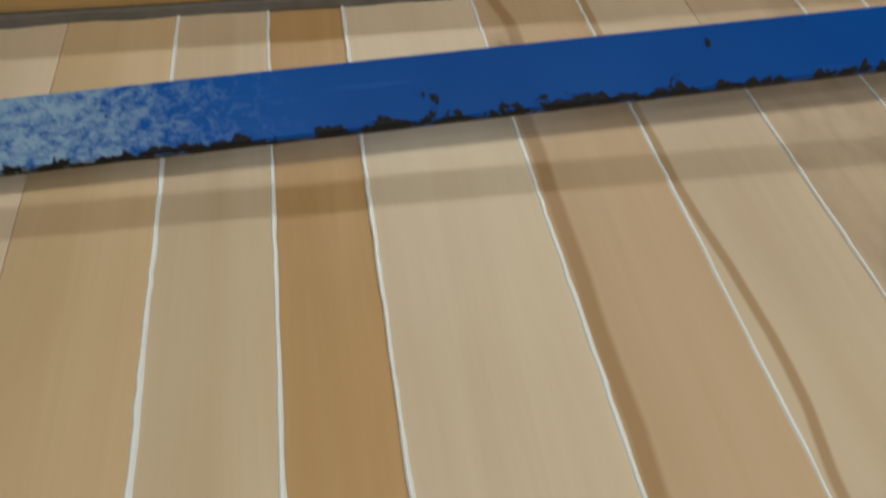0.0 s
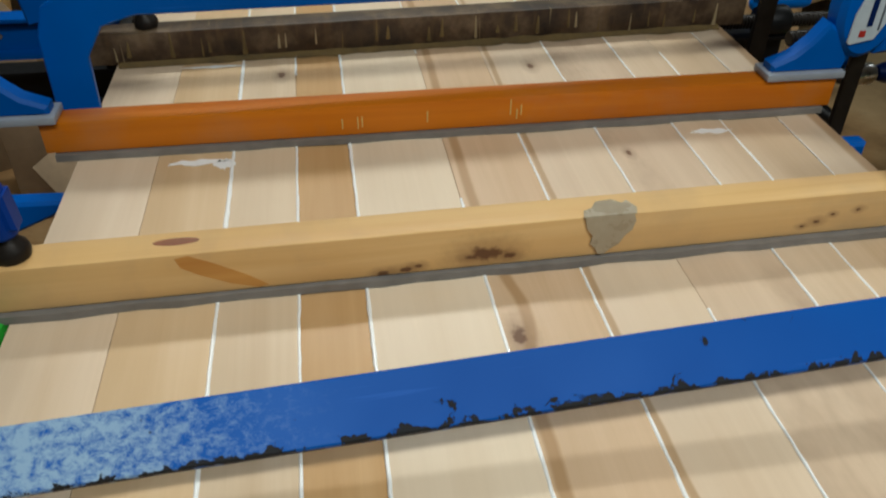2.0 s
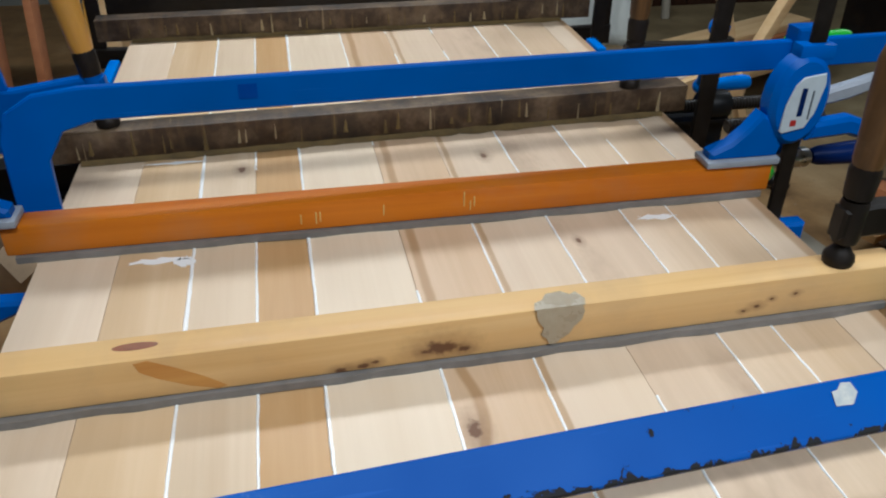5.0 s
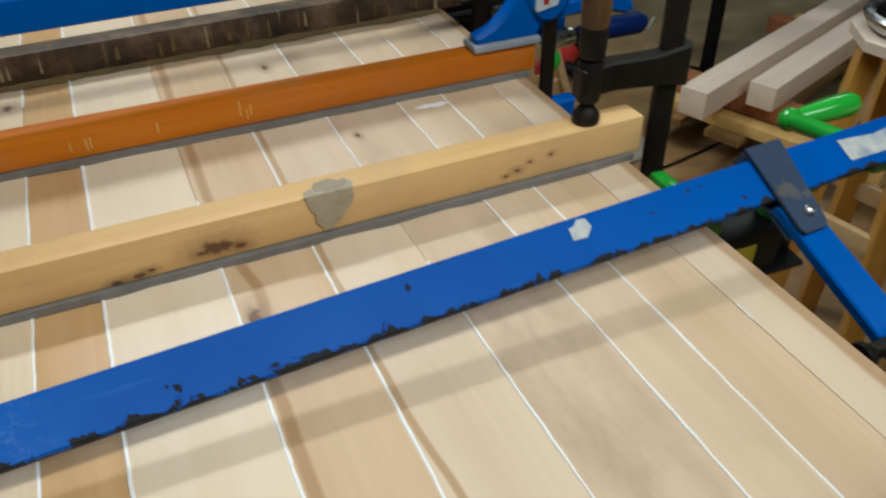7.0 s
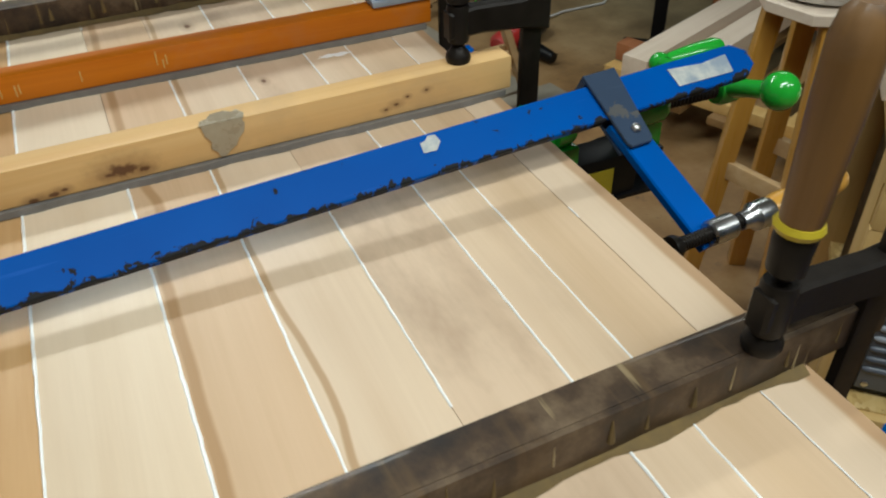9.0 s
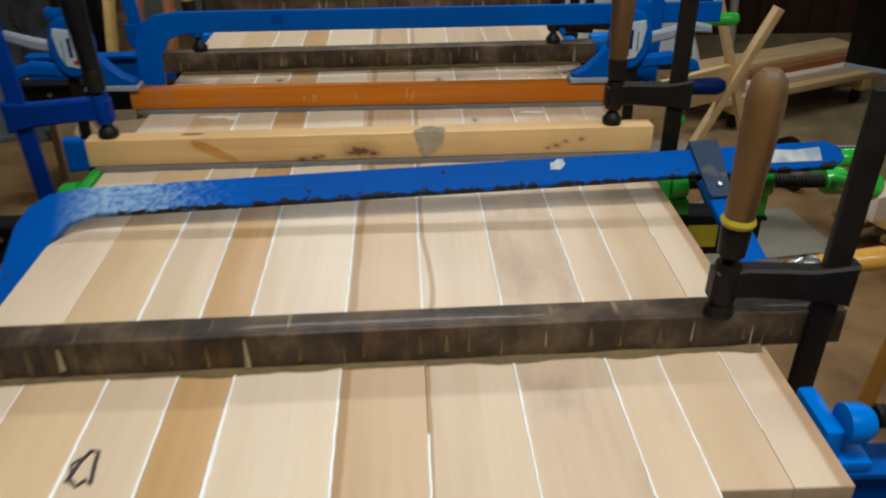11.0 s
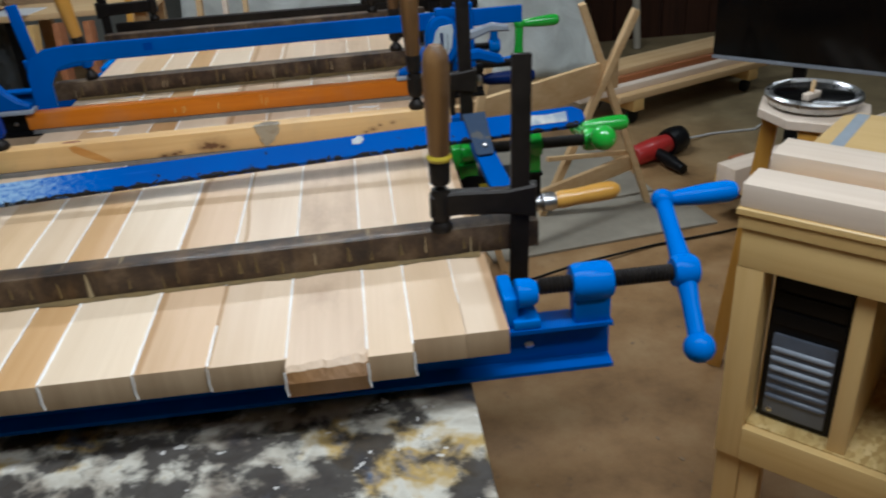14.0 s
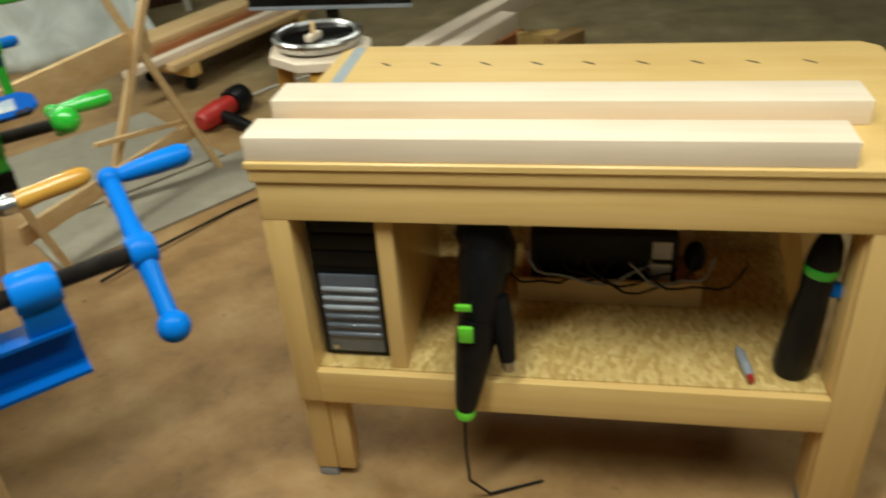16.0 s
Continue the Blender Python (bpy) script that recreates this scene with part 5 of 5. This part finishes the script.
desk = thing("side_table", "pale side table at the far wall with papers on it", "table", pose(-1.38, 3.95, 0, 0, 0, 2))
part("tabletop", Mesh().box(-1.1, 1.05, -0.33, 0.4, 0.895, 0.925, 0.003), lath_wood, desk)
for x in (-0.75, 0.30, 0.95):
    part("leg", Mesh().box(x - 0.035, x + 0.035, -0.26, -0.19, 0, 0.8948, 0.003), black_plastic if x == 0.30 else lath_wood, desk)
    part("leg", Mesh().box(x - 0.035, x + 0.035, 0.25, 0.32, 0, 0.8948, 0.003), lath_wood, desk)
for x, y, w, d, mat, lab, a in ((-0.45, -0.12, 0.5, 0.3, label_white, "white sheet of paper on the side table", 8), (0.05, -0.16, 0.36, 0.22, plain("red_paper", (0.5, 0.09, 0.07), 0.6, 0, 0, 0.2, 30), "red paper sheet on the side table", -6), (0.30, -0.2, 0.3, 0.2, label_white, "white folder on the side table", -12), (-0.78, 0.13, 0.42, 0.30, label_white, "white sheet of paper on the side table", 20), (-0.22, 0.16, 0.5, 0.3, label_white, "wide white paper sheet on the side table", -4)):
    single("paper_sheet", Mesh().box(-w / 2, w / 2, -d / 2, d / 2, 0.0003, 0.003, 0), mat, lab, "paper", pose(-1.38 + x, 3.95 + y, 0.9252, 0, 0, a), "papers")
pen = thing("hand_tool", "dark hand tool lying on the papers", "tool", pose(-1.70, 3.75, 0.9292, 0, 0, 25))
part("handle", Mesh().lathe((-0.12, 0, 0.02), (0.03, 0, 0.02), [(0, 0.014), (0.3, 0.02), (1, 0.014)], 12), black_plastic, pen)
part("blade", Mesh().box(0.031, 0.13, -0.008, 0.008, 0.016, 0.024, 0.001), dark_steel, pen)
bottle = thing("box", "brown cardboard box standing on the side table", "box", pose(-1.05, 4.05, 0.9252))
part("carton", Mesh().box(-0.13, 0.13, -0.08, 0.08, 0, 0.12, 0.003), cardboard, bottle)
part("flap", Mesh().box(-0.128, 0.128, -0.078, 0.0, 0.1202, 0.123, 0), cardboard, bottle)
wrap_sheet = single("plastic_sheet", drape(-2.3, -1.15, 3.95, 0.86, 9, 0.08, 0.0), film_dull, "grey wrinkled plastic sheet hanging below the side table", "plastic sheet")
wrap_sheet.modifiers.new("thickness", "SOLIDIFY").thickness = 0.003


def leaning(p, q, w, d, mat, label, name="leaning_board", category="board"):
    single(name, Mesh().bar(p, q, w, d, 0.002, (0, 1, 0.1)), mat, label, category, group="leaning boards")


leaning((-0.98, 3.45, 0.0), (-0.93, 3.60, 0.88), 0.03, 0.10, pine_wood, "orange-brown board leaning against the side table")
leaning((-0.82, 3.45, 0.0), (-0.80, 3.60, 0.88), 0.03, 0.12, red_wood, "pale board leaning against the side table")
leaning((-0.66, 3.45, 0.0), (-0.65, 3.60, 0.88), 0.03, 0.11, red_wood, "brown board leaning against the side table")
leaning((-0.50, 3.5, 0.0), (-0.42, 3.60, 1.0), 0.03, 0.06, handle_yellow, "yellow lath leaning against the side table")
leaning((-0.25, 4.3, 0.0), (-0.22, 4.6, 1.5), 0.03, 0.09, lath_wood, "pale board leaning by the plastic sheet")
leaning((-0.10, 4.4, 0.0), (-0.09, 4.7, 1.45), 0.03, 0.07, beam_wood, "pale lath leaning by the plastic sheet")
leaning((0.02, 4.4, 0.0), (0.04, 4.7, 1.4), 0.03, 0.05, lath_wood, "pale lath leaning by the plastic sheet")
leaning((-1.13, 2.25, 0.0), (-1.15, 2.5, 1.10), 0.02, 0.022, beam_wood, "thin pale lath leaning by the drum", "leaning_lath", "lath")
leaning((-1.18, 2.2, 0.0), (-1.30, 2.45, 1.08), 0.03, 0.07, aged_board, "brown board leaning by the drum")
leaning((-1.08, 2.3, 0.0), (-1.20, 2.5, 0.85), 0.03, 0.05, aged_board, "brown lath leaning by the drum", "leaning_lath", "lath")
leaning((-1.45, 2.55, 0.0), (-1.44, 2.72, 0.92), 0.03, 0.30, aged_board, "wide orange-brown board leaning by the drum")
drum = thing("plastic_drum", "blue plastic drum with pale lid on the floor", "drum", pose(-1.34, 2.05, 0))
part("barrel", Mesh().lathe((0, 0, 0), (0, 0, 0.78), [(0, 0.13), (0.04, 0.14), (0.3, 0.142), (0.32, 0.148), (0.36, 0.142), (0.9, 0.14), (1, 0.11)], 24), blue_dark, drum)
part("lid", Mesh().lathe((0, 0, 0.7802), (0, 0, 0.83), [(0, 0.115), (0.3, 0.12), (0.9, 0.115), (1, 0.10)], 24), grey_plastic, drum, "grey lid")
part("label_plate", Mesh().box(0.02, 0.11, -0.148, -0.128, 0.52, 0.62, 0.002), label_white, drum, "white printed label")
bucket = thing("bucket", "white plastic bucket with yellow label on the floor", "bucket", pose(-1.15, 1.62, 0.0))
part("pail", Mesh().lathe((0, 0, 0), (0, 0, 0.42), [(0, 0.13), (0.03, 0.14), (0.92, 0.165), (0.93, 0.175), (1, 0.175)], 28), bucket_white, bucket)
part("label_plate", Mesh().box(0.05, 0.13, -0.155, -0.12, 0.16, 0.30, 0.003), yellow_plastic, bucket, "yellow label")
part("bail", Mesh().sweep([(0.176 * math.cos(math.pi * k / 12), -0.02 - 0.17 * math.sin(math.pi * k / 12), 0.38 - 0.12 * math.sin(math.pi * k / 12)) for k in range(13)], 0.004, 8), steel, bucket, "wire bail")
for x, y, w, d, h, a, lab in ((-0.62, 2.75, 0.30, 0.26, 0.42, 12, "brown cardboard box under the clamps"), (-0.30, 2.4, 0.26, 0.22, 0.30, -20, "brown cardboard box by the table"), (-0.95, 3.1, 0.34, 0.3, 0.5, 30, "tall brown cardboard box by the side table")):
    carton = thing("cardboard_box", lab, "box", pose(x, y, 0, 0, 0, a), "cardboard boxes")
    part("carton", Mesh().box(-w / 2, w / 2, -d / 2, d / 2, 0, h, 0.004), cardboard, carton)
    part("flap", Mesh().bar((-w / 2, -d / 2, h + 0.003), (-w / 2 - 0.06, -d / 2, h + 0.09), d * 0.9, 0.004, 0, (0, 0, 1)), cardboard, carton)
rr = random.Random(15)
for k in range(8):
    a = rr.uniform(0, 180)
    single("wood_offcut", Mesh().box(-0.2 - 0.1 * rr.random(), 0.2, -0.03, 0.03, 0.0004, 0.04, 0.002), (lath_wood, red_wood, pine_wood)[k % 3], "brown wood offcut on the floor", "offcut", pose(-0.55 + rr.uniform(-0.3, 0.3), 1.5 + 0.12 * k, 0, 0, 0, a), "offcuts on the floor")
coil = Mesh()
for k in range(5):
    coil.sweep([((0.10 + 0.006 * k) * math.cos(0.2618 * j), (0.10 + 0.006 * k) * math.sin(0.2618 * j), 0.02 + 0.02 * k) for j in range(25)], 0.012, 8)
single("rope_coil", coil, handle_old, "brown coil of rope on a cardboard box", "rope", pose(-0.95, 3.1, 0.502, 0, 0, 0))

for x, y, a, m in ((4.05, 2.98, 20, red_wood), (4.2, 2.85, -35, pine_wood), (4.3, 2.72, 10, aged_board)):
    single("wood_offcut", Mesh().box(-0.13, 0.13, -0.05, 0.05, 0.0004, 0.09, 0.003), m, "brown wood block on the floor behind the bench", "offcut", pose(x, y, 0, 0, 0, a), "offcuts behind the bench")
